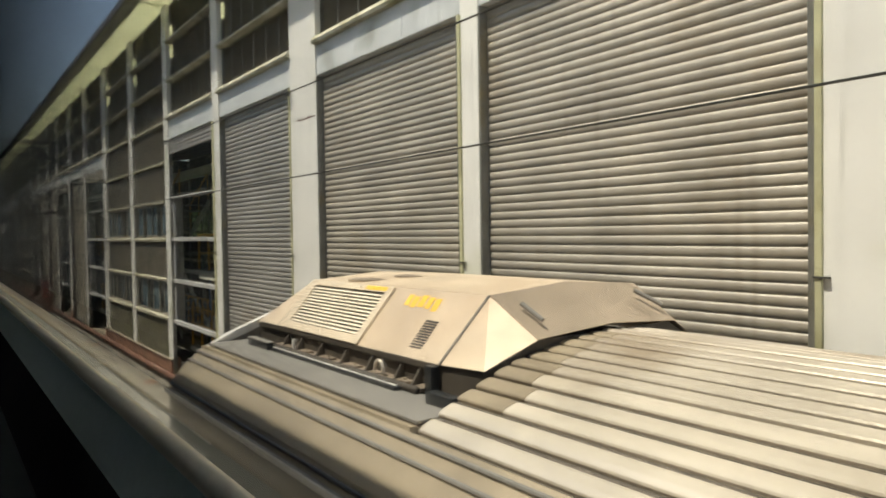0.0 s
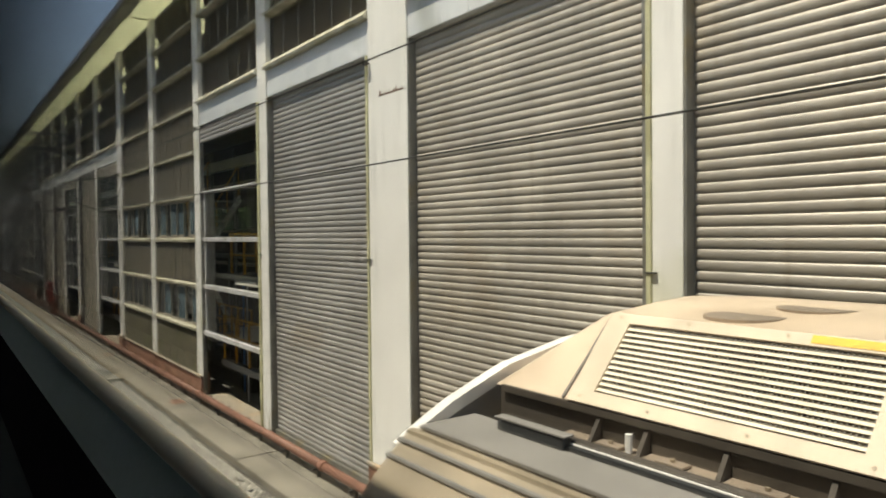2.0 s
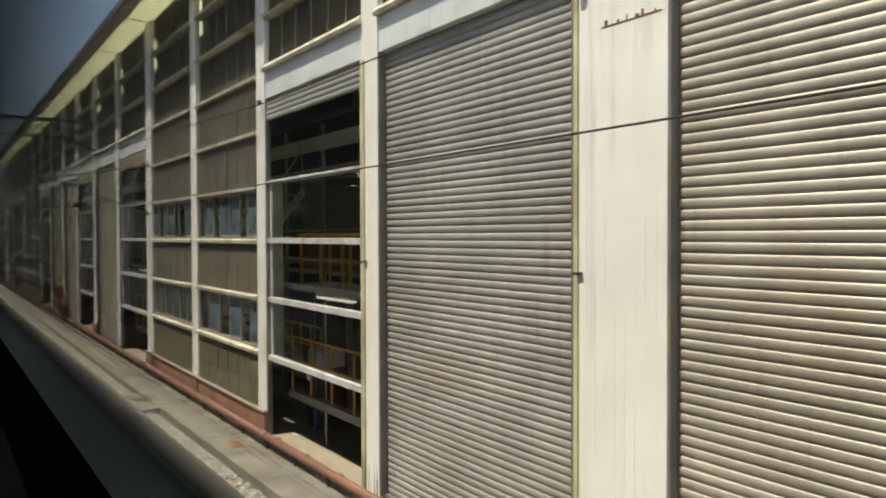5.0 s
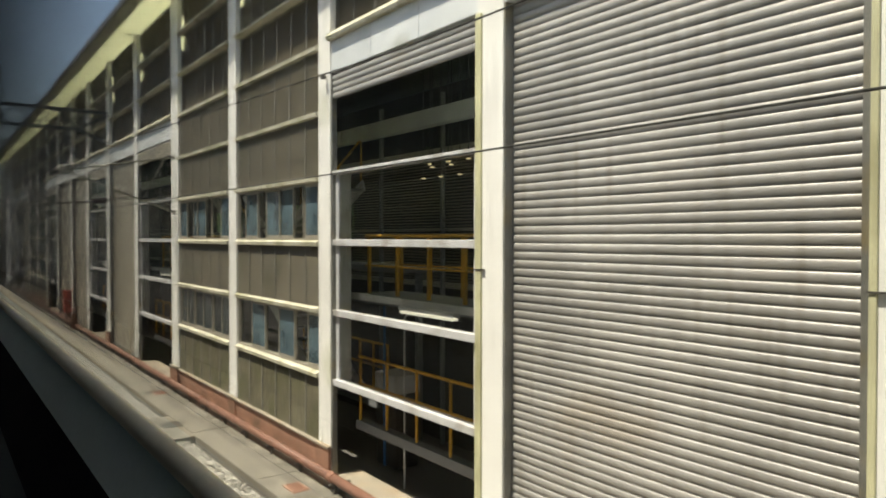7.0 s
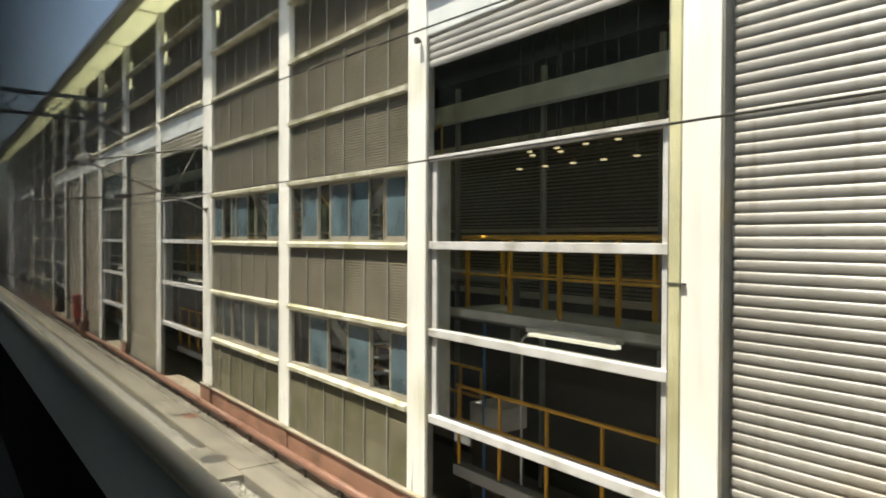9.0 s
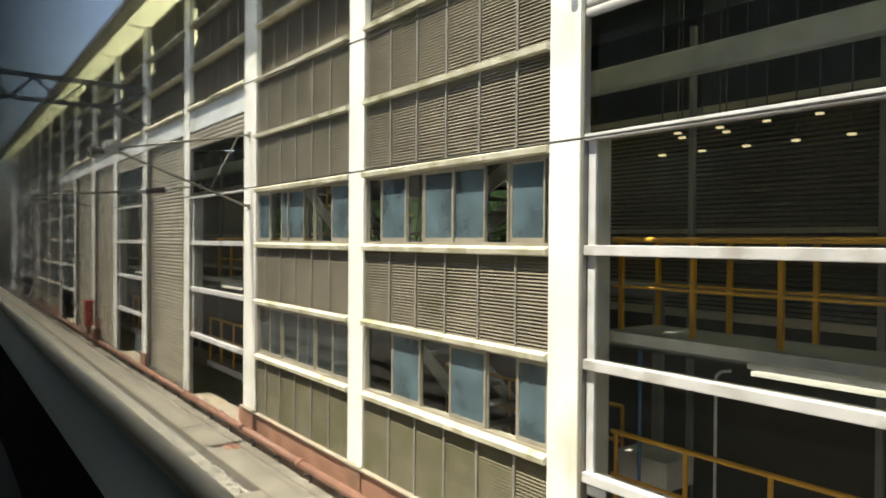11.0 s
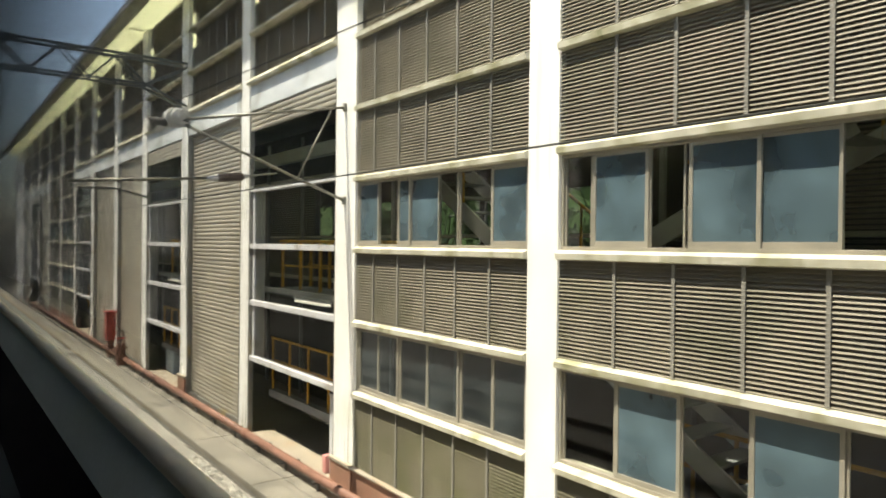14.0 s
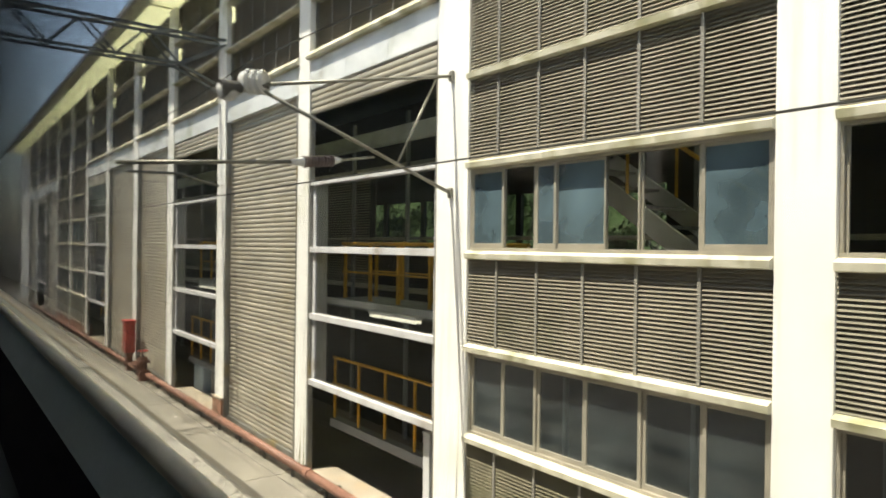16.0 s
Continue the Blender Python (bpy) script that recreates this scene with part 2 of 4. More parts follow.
def rod(bm, a, b, r, sides=10, r2=None):
    a, b = Vector(a), Vector(b)
    m = Matrix.Translation((a + b) / 2) @ (b - a).to_track_quat("Z", "Y").to_matrix().to_4x4()
    bmesh.ops.create_cone(bm, cap_ends=True, segments=sides, radius1=r, radius2=r if r2 is None else r2, depth=(b - a).length, matrix=m)
    return bm


def beam(bm, a, b, w, h):
    """A square bar from a to b, w wide across and h high."""
    a, b = Vector(a), Vector(b)
    m = Matrix.Translation((a + b) / 2) @ (b - a).to_track_quat("Z", "X").to_matrix().to_4x4()
    r = bmesh.ops.create_cube(bm, size=1)
    for v in r["verts"]:
        v.co = m @ Vector((v.co.x * h, v.co.y * w, v.co.z * (b - a).length))
    return bm


def extrude_y(profile, y0, y1, closed=True):
    """A profile of (x, z) points drawn along y."""
    bm = bmesh.new()
    near = [bm.verts.new((x, y0, z)) for x, z in profile]
    far = [bm.verts.new((x, y1, z)) for x, z in profile]
    n = len(profile)
    for i in range(n if closed else n - 1):
        j = (i + 1) % n
        bm.faces.new((near[i], near[j], far[j], far[i]))
    if closed:
        bm.faces.new(near[::-1])
        bm.faces.new(far)
    bmesh.ops.recalc_face_normals(bm, faces=bm.faces)
    return bm


def sheet(x, y0, y1, z0, z1):
    """One glass sheet that looks towards -x."""
    bm = bmesh.new()
    bm.faces.new([bm.verts.new(p) for p in ((x, y0, z0), (x, y0, z1), (x, y1, z1), (x, y1, z0))])
    return bm


def mesh_from(name, bm, mat, smooth=False):
    me = bpy.data.meshes.new(name)
    bm.to_mesh(me)
    bm.free()
    me.materials.append(mat)
    if smooth:
        for p in me.polygons:
            p.use_smooth = True
    return me


def part(name, bm, mat, parent=None, label="", smooth=False):
    ob = new(name, mesh_from(name, bm, mat, smooth))
    ob.parent = parent
    return tagged(ob, label) if label else ob


def shared(name, me, parent, at=(0, 0, 0)):
    ob = new(name, me)
    ob.parent, ob.location = parent, at
    return ob


def thing(name, label, category, group="", kind="", at=(0, 0, 0)):
    ob = new(name)
    ob.location = at
    return tagged(ob, label, category, group, kind)


# ---- plan ----
FRONT, SHUT_X, GLASS_X = 4.90, 4.99, 4.97
WALK_Z, TOP_Z = 0.32, 9.95
RAILS = (1.84, 2.86, 3.91, 4.93, 5.94, 6.97)
HEAD0, HEAD1 = 6.50, 7.05
# columns: from, to along y
COLUMNS = [(1.05, 2.28), (5.95, 6.27), (9.97, 10.96), (14.57, 15.01), (18.51, 18.91), (22.52, 22.95), (26.50, 27.10),
           (30.61, 31.02), (34.51, 35.01), (38.33, 38.83), (42.03, 42.55), (46.03, 46.50), (49.9, 50.35), (53.8, 54.2), (57.7, 58.1), (61.6, 62.0), (65.4, 65.8), (69.3, 69.7)]
BAYS = ["shutter", "shutter", "shutter", "open", "louvre", "louvre", "open", "shutter", "open", "shutter", "shutter", "open", "louvre", "louvre", "shutter", "open", "shutter"]

# ---- ground ----
part("ground", cuboid(-400, 3.42, -400, 500, -0.5, -0.15), GROUND)
tagged(bpy.data.objects["ground"], "dark gravelly track bed beside the depot", "ground", kind="structure")
part("ground_behind", cuboid(22.2, 400, -400, 500, -0.5, -0.15), GROUND)
tagged(bpy.data.objects["ground_behind"], "dark ground behind the depot hall", "ground", kind="structure")

walk_ob = tagged(new("walkway"), "worn concrete service walkway beside the depot wall", "walkway", kind="structure")
y, k = -4.0, 0
while y < 90:
    step = 2.9 + 0.3 * math.sin(k * 1.7)
    part("slab", cuboid(3.94, 5.4, y + 0.008, y + step - 0.008, -0.2, WALK_Z + 0.004 * math.sin(k * 2.3), 0.012), CONCRETE, walk_ob)
    y += step
    k += 1
part("outer_kerb", cuboid(3.30, 3.42, -4, 90, -0.4, WALK_Z + 0.02, 0.015), CONCRETE, walk_ob, "concrete drain edging")
# Bed coloured dark to stand for the shadowed gap beside the slabs
part("drain_bed", cuboid(3.42, 3.935, -4, 90, -0.3, WALK_Z - 0.13), SKIRT_SHADE_DARK, walk_ob, "gravel drain bed painted dark as a shadowed gap")


def stones(name, x0, x1, y0, y1, z, count, size, mat, label):
    """Loose angular stones strewn over a strip."""
    rnd = random.Random(5)
    verts, faces = [], []
    for _ in range(count):
        c = Vector((rnd.uniform(x0, x1), rnd.uniform(y0, y1), z + rnd.uniform(0, size * 0.6)))
        s = size * rnd.uniform(0.6, 1.3)
        q = Euler((rnd.uniform(0, 6), rnd.uniform(0, 6), rnd.uniform(0, 6))).to_matrix()
        base = len(verts)
        for p in ((1, 0, 0), (-1, 0.1, 0), (0, 0.8, 0.1), (0.1, -0.9, 0), (0, 0.1, 0.7), (0, 0, -0.7)):
            verts.append(c + q @ Vector(p) * s * rnd.uniform(0.75, 1.1))
        for f in ((0, 2, 4), (2, 1, 4), (1, 3, 4), (3, 0, 4), (2, 0, 5), (1, 2, 5), (3, 1, 5), (0, 3, 5)):
            faces.append([base + i for i in f])
    me = bpy.data.meshes.new(name)
    me.from_pydata(verts, [], faces)
    me.materials.append(mat)
    return tagged(new(name, me), label, "gravel", kind="stuff")


stones("drain_gravel", 3.44, 3.83, 8, 62, WALK_Z - 0.085, 18500, 0.027, BALLAST, "pale grey loose stones filling the drain")

# ---- depot building ----
for y0, y1 in COLUMNS:
    wide = y1 - y0 > 0.8
    ob = part("column", cuboid(FRONT, FRONT + 0.105, y0, y1, WALK_Z - 0.3, TOP_Z, 0.014), COLUMN_PAINT)
    tagged(ob, ("broad" if wide else "slim") + " cream-painted concrete column with grimy streaks", "column", "columns of the depot front", "structure")


def sill(y0, y1, z, parent, name="sill", depth=0.0, h=0.10):
    prof = [(FRONT + 0.02 - depth, z - h / 2), (FRONT - 0.044 - depth, z - h / 2 + 0.012), (FRONT - 0.05 - depth, z + h / 2 - 0.03), (FRONT + 0.02, z + h / 2), (GLASS_X + 0.16, z + h / 2), (GLASS_X + 0.16, z - h / 2)]
    return part(name, extrude_y(prof, y0 + 0.003, y1 - 0.003), SILL_PAINT, parent)


SLAT_PITCH = 0.0894


def slat_mesh(width, mat):
    """A half-round slat above a narrow interlock groove."""
    arc = [(0.018, 0.0), (0.008, 0.002), (0.006, 0.007), (0.016, 0.009)]
    for k in range(9):
        a = math.pi * k / 8
        arc.append((0.014 - 0.0205 * math.sin(a) ** 0.75, 0.049 - 0.039 * math.cos(a)))
    arc.append((0.018, SLAT_PITCH))
    back = [(x + 0.004, z) for x, z in reversed(arc)]
    return mesh_from("slat", extrude_y(arc + back, 0, width), mat)


slat_cache = {}


def slats(y0, y1, z0, z1, parent, x=SHUT_X + 0.03):
    w = round(y1 - y0, 3)
    if w not in slat_cache:
        slat_cache[w] = slat_mesh(w, SLAT_BROWN if y1 < 10 else SLAT_STEEL if y1 < 28 else SLAT_OLIVE)
    n = int(round((z1 - z0) / SLAT_PITCH))
    for i in range(n):
        shared("slat", slat_cache[w], parent, (x + 0.002 * math.sin(i * 2.1), y0, z0 + i * SLAT_PITCH))


def header(y0, y1, parent):
    cuts = 3
    for i in range(cuts):
        a, b = y0 + (y1 - y0) * i / cuts, y0 + (y1 - y0) * (i + 1) / cuts
        part("header_box", cuboid(FRONT + 0.02, FRONT + 0.3, a + 0.003, b - 0.003, HEAD0, HEAD1 - 0.07, 0.012), HEADER_STEEL, parent, "pale galvanised shutter header box")
    prof = [(FRONT - 0.055, HEAD1 - 0.065), (FRONT - 0.07, HEAD1 - 0.02), (FRONT - 0.02, HEAD1 + 0.05), (FRONT + 0.3, HEAD1 + 0.05), (FRONT + 0.3, HEAD1 - 0.065)]
    part("drip_ledge", extrude_y(prof, y0 - 0.02, y1 + 0.02), SILL_PAINT, parent, "weathered cream ledge")


def guides(y0, y1, parent):
    for a, b in ((y0, y0 + 0.088), (y1 - 0.03, y1)):
        part("guide_rail", cuboid(FRONT + 0.004, SHUT_X + 0.12, a, b, WALK_Z, HEAD0, 0.006), GUIDE_STEEL, parent)


def roller_shutter(y0, y1, bottom):
    ob = thing("roller_shutter", "closed grey steel roller shutter with rust-stained slats", "roller shutter", "roller shutters of the depot")
    guides(y0, y1, ob)
    slats(y0 + 0.06, y1 - 0.026, bottom, HEAD0 + 0.05, ob)
    part("bottom_bar", cuboid(SHUT_X - 0.02, SHUT_X + 0.06, y0 + 0.072, y1 - 0.032, bottom - 0.09, bottom + 0.004, 0.008), GUIDE_STEEL, ob)
    header(y0, y1, ob)
    return ob


def tube_light(y0, y1, x, z, parent):
    lamp = part("tube_light", cuboid(x - 0.06, x + 0.06, y0, y1, z + 0.03, z + 0.08, 0.01), RAIL_STEEL, parent, "twin tube light fitting")
    part("tube", rod(rod(bmesh.new(), (x - 0.035, y0 + 0.03, z), (x - 0.035, y1 - 0.03, z), 0.02), (x + 0.035, y0 + 0.03, z), (x + 0.035, y1 - 0.03, z), 0.02), TUBE_GLOW, lamp)


def open_doorway(y0, y1):
    """A bay whose shutter is rolled up, with a steel guard frame in the opening."""
    ob = thing("open_doorway", "open bay with rolled-up shutter and pale steel rails", "doorway", "open bays of the depot")
    header(y0, y1, ob)
    for a, b in ((y0, y0 + 0.04), (y1 - 0.04, y1)):
        part("guide_rail", cuboid(FRONT + 0.01, FRONT + 0.10, a, b, WALK_Z + 0.051, HEAD0, 0.006), GUIDE_STEEL, ob)
    slats(y0 + 0.042, y1 - 0.042, HEAD0 - 0.40, HEAD0 - 0.01, ob, FRONT + 0.03)
    fx = FRONT + 0.07
    for a, b in ((y0 + 0.045, y0 + 0.135), (y1 - 0.135, y1 - 0.045)):
        part("jamb", cuboid(fx, fx + 0.22, a, b, 1.74, 4.99, 0.008), RAIL_STEEL, ob)
    for z in (1.80, 2.86, 3.93, 4.985):
        h = 0.048 if z < 4.5 else 0.03
        part("rail", cuboid(fx - 0.05, fx + 0.10, y0 + 0.04, y1 - 0.04, z - h, z + h, 0.008), RAIL_STEEL, ob)
    part("threshold", cuboid(FRONT - 0.10, FRONT + 0.5, y0, y1, WALK_Z - 0.1, WALK_Z + 0.05, 0.02), LEDGE_CEMENT, ob, "pale cement threshold")
    for a, b in ((1.85, 2.81), (2.91, 3.88), (3.98, 4.955), (5.015, HEAD0 - 0.42)):
        part("dusty_pane", sheet(fx + 0.03, y0 + 0.135, y1 - 0.135, a, b), DUSTY_GLASS, ob)
    # guard rail and catwalk just inside
    gx = 5.40
    guard = thing("guard_rail", "yellow tubular guard rail inside the open bay", "guard rail", "yellow guard rails")
    for z in (2.15, 1.72):
        part("rail", rod(bmesh.new(), (gx, y0 + 0.35, z), (gx, y1, z), 0.024), YELLOW_PAINT, guard, smooth=False)
    n = 4
    for i in range(n + 1):
        yy = y0 + 0.35 + (y1 - y0 - 0.4) * i / n
        part("post", rod(bmesh.new(), (gx, yy, 1.10), (gx, yy, 2.15), 0.022), YELLOW_PAINT, guard)
    part("toe_beam", cuboid(gx - 0.06, gx + 0.10, y0 + 0.05, y1, 1.02, 1.16, 0.01), PLATFORM_GREY, guard, "grey steel edge beam")
    cat = thing("catwalk", "grey raised catwalk with yellow railing inside the hall", "catwalk", "catwalks of the hall")
    part("deck", cuboid(gx - 0.09, 6.32, y0 - 0.2, y1 + 0.2, 3.02, 3.12, 0.01), PLATFORM_GREY, cat)
    part("edge_lip", cuboid(gx - 0.12, gx - 0.09, y0 - 0.2, y1 + 0.2, 3.05, 3.15, 0.006), RAIL_STEEL, cat)
    part("edge_beam", cuboid(gx + 0.12, gx + 0.16, y0 - 0.2, y1 + 0.2, 2.96, 3.018, 0.008), DARK_STEEL, cat)
    for x in (gx + 0.25, 6.26):
        for z in (4.03, 3.56):
            part("rail", rod(bmesh.new(), (x, y0 - 0.2, z), (x, y1 + 0.2, z), 0.028 if z > 4 else 0.015), YELLOW_PAINT, cat)
        for i in range(5):
            yy = y1 + 0.10 - 0.82 * i
            part("post", cuboid(x - 0.022, x + 0.022, yy - 0.022, yy + 0.022, 3.12, 4.03), YELLOW_PAINT, cat)
    tube_light(y0 + 0.74, y0 + 1.96, FRONT + 0.29, 2.99, cat)
    return ob


LOUVRE_PITCH = 0.0374
louvre_cache = {}


def louvre_blades(y0, y1, z0, z1, parent, posts, mat):
    w = round(y1 - y0, 3)
    key = (w, mat.name)
    if key not in louvre_cache:
        louvre_cache[key] = mesh_from("louvre_blade", extrude_y([(0.0, 0.0), (0.003, -0.003), (0.022, 0.027), (0.020, 0.030)], 0, w), mat)
    n = int(round((z1 - z0) / LOUVRE_PITCH))
    p = (z1 - z0) / n
    for i in range(n):
        shared("louvre_blade", louvre_cache[key], parent, (FRONT + 0.016, y0, z0 + (i + 0.15) * p))
    for yy in posts:
        part("louvre_post", cuboid(FRONT + 0.003, FRONT + 0.014, yy - 0.017, yy + 0.017, z0, z1), LOUVRE_POST, parent)
    part("backing", cuboid(FRONT + 0.085, FRONT + 0.10, y0, y1, z0, z1), BACKING, parent)


def window_band(y0, y1, z0, z1, parent, panes):
    """A strip of sliding windows; panes: (from, to, kind) along the bay, each sliding pane in a sash of its own."""
    win = part("window_frame", cuboid(GLASS_X - 0.03, GLASS_X + 0.05, y0, y1, z0, z0 + 0.035, 0.004), FRAME_ALU, parent)
    part("frame_top", cuboid(GLASS_X - 0.03, GLASS_X + 0.05, y0, y1, z1 - 0.03, z1, 0.004), FRAME_ALU, win)
    for a, b in ((y0, y0 + 0.03), (y1 - 0.03, y1)):
        part("stile", cuboid(GLASS_X - 0.03, GLASS_X + 0.04, a, b, z0 + 0.035, z1 - 0.03, 0.004), FRAME_ALU, win)
    lo, hi = z0 + 0.036, z1 - 0.031
    for k, (a, b, kind) in enumerate(panes):
        a, b = a + y0, b + y0
        x = GLASS_X - 0.012 + 0.022 * (k % 2)
        w = 0.022 if kind == "clear" else 0.036
        for c in (a, b - w):
            part("sash_stile", cuboid(x - 0.012, x + 0.010, c, c + w, lo, hi, 0.003), FRAME_ALU, win)
        if kind == "clear":
            part("pane", sheet(x, a + w, b - w, lo, hi), CLEAR_GLASS, win).visible_shadow = False
            continue
        for c, h in ((lo, 0.05), (hi - 0.028, 0.028)):
            part("sash_rail", cuboid(x - 0.011, x + 0.009, a + w, b - w, c, c + h, 0.003), FRAME_ALU, win)
        if kind == "film":
            part("pane", cuboid(x - 0.003, x + 0.003, a + w, b - w, lo + 0.05, hi - 0.028), CURTAIN_GLASS, win)
        else:
            part("pane", sheet(x, a + w, b - w, lo + 0.05, hi - 0.028), HAZE_GLASS, win).visible_shadow = False


# panes of the window strips, in metres from the bay's near column
UPPER = [(0.03, 0.12, "clear"), (0.10, 0.64, "film"), (0.64, 1.05, "clear"), (1.03, 1.64, "film"), (1.60, 2.21, "film"), (2.25, 2.61, "clear"), (2.60, 3.22, "film"), (3.24, 3.58, "clear")]
BAND_FAR = [(0.03, 0.62, "film"), (0.63, 1.21, "clear"), (1.21, 1.61, "clear"), (1.59, 2.24, "film"), (2.21, 2.50, "film"), (2.52, 3.00, "clear"), (2.98, 3.52, "film")]
LOWER_NEAR = [(0.03, 0.49, "film"), (0.50, 0.99, "clear"), (0.99, 1.66, "film"), (1.66, 2.27, "clear"), (2.26, 2.93, "film"), (2.94, 3.58, "clear")]
LOWER_FAR = [(0.03, 0.58, "haze"), (0.58, 1.17, "haze"), (1.17, 1.82, "haze"), (1.82, 2.46, "haze"), (2.46, 2.98, "haze"), (2.98, 3.52, "haze")]


def louvre_bay(y0, y1, near):
    ob = thing("louvred_wall_bay", "cream-silled bay of louvres and sliding windows", "louvred wall", "louvred bays of the depot")
    part("plinth", cuboid(FRONT - 0.02, FRONT + 0.3, y0 - 0.02, y1 + 0.02, WALK_Z - 0.1, 0.77, 0.02), PLINTH, ob, "red-brown rendered plinth")
    part("plinth_ledge", cuboid(FRONT - 0.06, FRONT + 0.3, y0, y1, 0.771, 0.80, 0.008), LEDGE_CEMENT, ob)
    for z in RAILS:
        sill(y0, y1, z, ob)
    zs = (0.80,) + RAILS
    posts = [y0 + (0.48 if near else 0.60) + 0.612 * k for k in range(5)]
    for i, (a, b) in enumerate(zip(zs, zs[1:])):
        lo, hi = (a if i == 0 else a + 0.05), b - 0.05
        if i in (1, 3):
            window_band(y0, y1, lo, hi, ob, {(1, True): LOWER_NEAR, (3, True): UPPER, (1, False): LOWER_FAR, (3, False): BAND_FAR}[i, near])
        else:
            louvre_blades(y0, y1, lo, hi, ob, posts, LOUVRE_MOSS if i == 0 else LOUVRE)
    return ob


def upper_louvres(y0, y1):
    """The clerestory above a bay: two rows of louvres between cream rails."""
    ob = thing("clerestory_louvre", "dark louvred clerestory panel between cream rails", "louvre", "clerestory louvres under the eaves")
    for z in (7.98, 8.97):
        sill(y0, y1, z, ob, h=0.08)
    bm = bmesh.new()
    for a, b in ((HEAD1 + 0.03, 7.94), (8.02, 8.93), (9.01, TOP_Z)):
        n = int((b - a) / 0.042)
        for i in range(n):
            z = a + (i + 0.2) * (b - a) / n
            v = [bm.verts.new((FRONT + 0.10 + dx, yy, z + dz)) for yy, dx, dz in ((y0, 0, 0), (y1, 0, 0), (y1, 0.024, 0.036), (y0, 0.024, 0.036))]
            bm.faces.new(v)
    tagged(part("louvre_blade_rest", bm, LOUVRE, ob), kind="stuff")
    for i in range(1, 6):
        yy = y0 + (y1 - y0) * i / 6
        part("louvre_post", cuboid(FRONT + 0.085, FRONT + 0.097, yy - 0.016, yy + 0.016, HEAD1 + 0.05, TOP_Z), LOUVRE_POST, ob)
    part("backing", cuboid(FRONT + 0.17, FRONT + 0.2, y0, y1, HEAD1 + 0.05, TOP_Z), BACKING, ob)


seen_louvre = 0
for (a0, a1), (b0, b1), kind in zip(COLUMNS, COLUMNS[1:], BAYS):
    if kind == "shutter":
        roller_shutter(a1, b0, WALK_Z + 0.14)
    elif kind == "open":
        open_doorway(a1, b0)
    else:
        seen_louvre += 1
        louvre_bay(a1, b0, seen_louvre % 2 == 1)
    upper_louvres(a1, b0)

# roof, eaves and the hall behind
roof = tagged(new("roof"), "depot roof with pale green soffit and sheet edge", "roof", kind="structure")
part("soffit", cuboid(4.36, 5.0, -6, 75, TOP_Z, TOP_Z + 0.012), SOFFIT, roof, "pale yellow-green translucent eaves sheet")
part("eaves_underside", cuboid(4.051, 4.358, -6, 75, TOP_Z - 0.004, TOP_Z + 0.016), EAVES_GREY, roof, "greyish green underside of the eaves edge")
part("fascia", cuboid(3.99, 4.05, -6, 75, TOP_Z - 0.01, TOP_Z + 0.07, 0.008), ROOF_SHEET, roof)
part("roof_deck", extrude_y([(5.0, TOP_Z), (5.6, TOP_Z + 0.075), (5.6, TOP_Z + 0.19), (5.0, TOP_Z + 0.12)], -6, 75), ROOF_SHEET, roof)
# Unseen translucent strip, added to brighten the hall
part("roof_light", extrude_y([(5.6, TOP_Z + 0.13), (6.8, TOP_Z + 0.27), (6.8, TOP_Z + 0.28), (5.6, TOP_Z + 0.14)], -6, 75), ADDED_ROOF_LIGHT, roof, "added milky roof strip that lets daylight into the hall")
part("roof_deck", extrude_y([(6.8, TOP_Z + 0.225), (7.4, TOP_Z + 0.3), (7.4, TOP_Z + 0.4), (6.8, TOP_Z + 0.33)], -6, 75), ROOF_SHEET, roof)
part("roof_strip", extrude_y([(7.4, TOP_Z + 0.35), (8.6, TOP_Z + 0.5), (8.6, TOP_Z + 0.51), (7.4, TOP_Z + 0.36)], -6, 75), ROOF_SHEET, roof)
part("roof_deck", extrude_y([(8.6, TOP_Z + 0.45), (22.4, TOP_Z + 2.2), (22.4, TOP_Z + 2.3), (8.6, TOP_Z + 0.55)], -6, 75), ROOF_SHEET, roof)
bm = bmesh.new()
for i in range(400):
    yy = -6 + i * 0.2
    box(bm, 3.96, 4.03, yy, yy + 0.1, TOP_Z + 0.07, TOP_Z + 0.11)
tagged(part("sheet_corrugation", bm, ROOF_SHEET, roof), kind="stuff")
for y0, y1 in COLUMNS:
    part("rafter", cuboid(4.12, 5.0, (y0 + y1) / 2 - 0.06, (y0 + y1) / 2 + 0.06, TOP_Z + 0.013, TOP_Z + 0.12), ROOF_SHEET, roof)
hall = tagged(new("hall_shell"), "depot hall shell coloured near-black for its shade", "hall", kind="structure")
part("hall_floor", cuboid(5.4, 22, -6, 75, 0.0, WALK_Z - 0.02), HALL_FLOOR, hall)
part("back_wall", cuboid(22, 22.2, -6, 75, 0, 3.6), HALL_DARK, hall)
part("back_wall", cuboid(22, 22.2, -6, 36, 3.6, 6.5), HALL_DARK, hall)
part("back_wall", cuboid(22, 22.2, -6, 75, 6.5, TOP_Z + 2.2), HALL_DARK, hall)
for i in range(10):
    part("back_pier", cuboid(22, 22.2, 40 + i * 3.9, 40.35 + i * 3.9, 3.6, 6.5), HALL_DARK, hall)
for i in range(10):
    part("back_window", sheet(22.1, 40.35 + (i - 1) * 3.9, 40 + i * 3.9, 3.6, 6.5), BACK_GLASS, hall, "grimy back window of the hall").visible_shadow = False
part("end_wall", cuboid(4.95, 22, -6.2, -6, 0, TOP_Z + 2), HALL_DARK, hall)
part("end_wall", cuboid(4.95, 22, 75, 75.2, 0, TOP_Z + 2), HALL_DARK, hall)
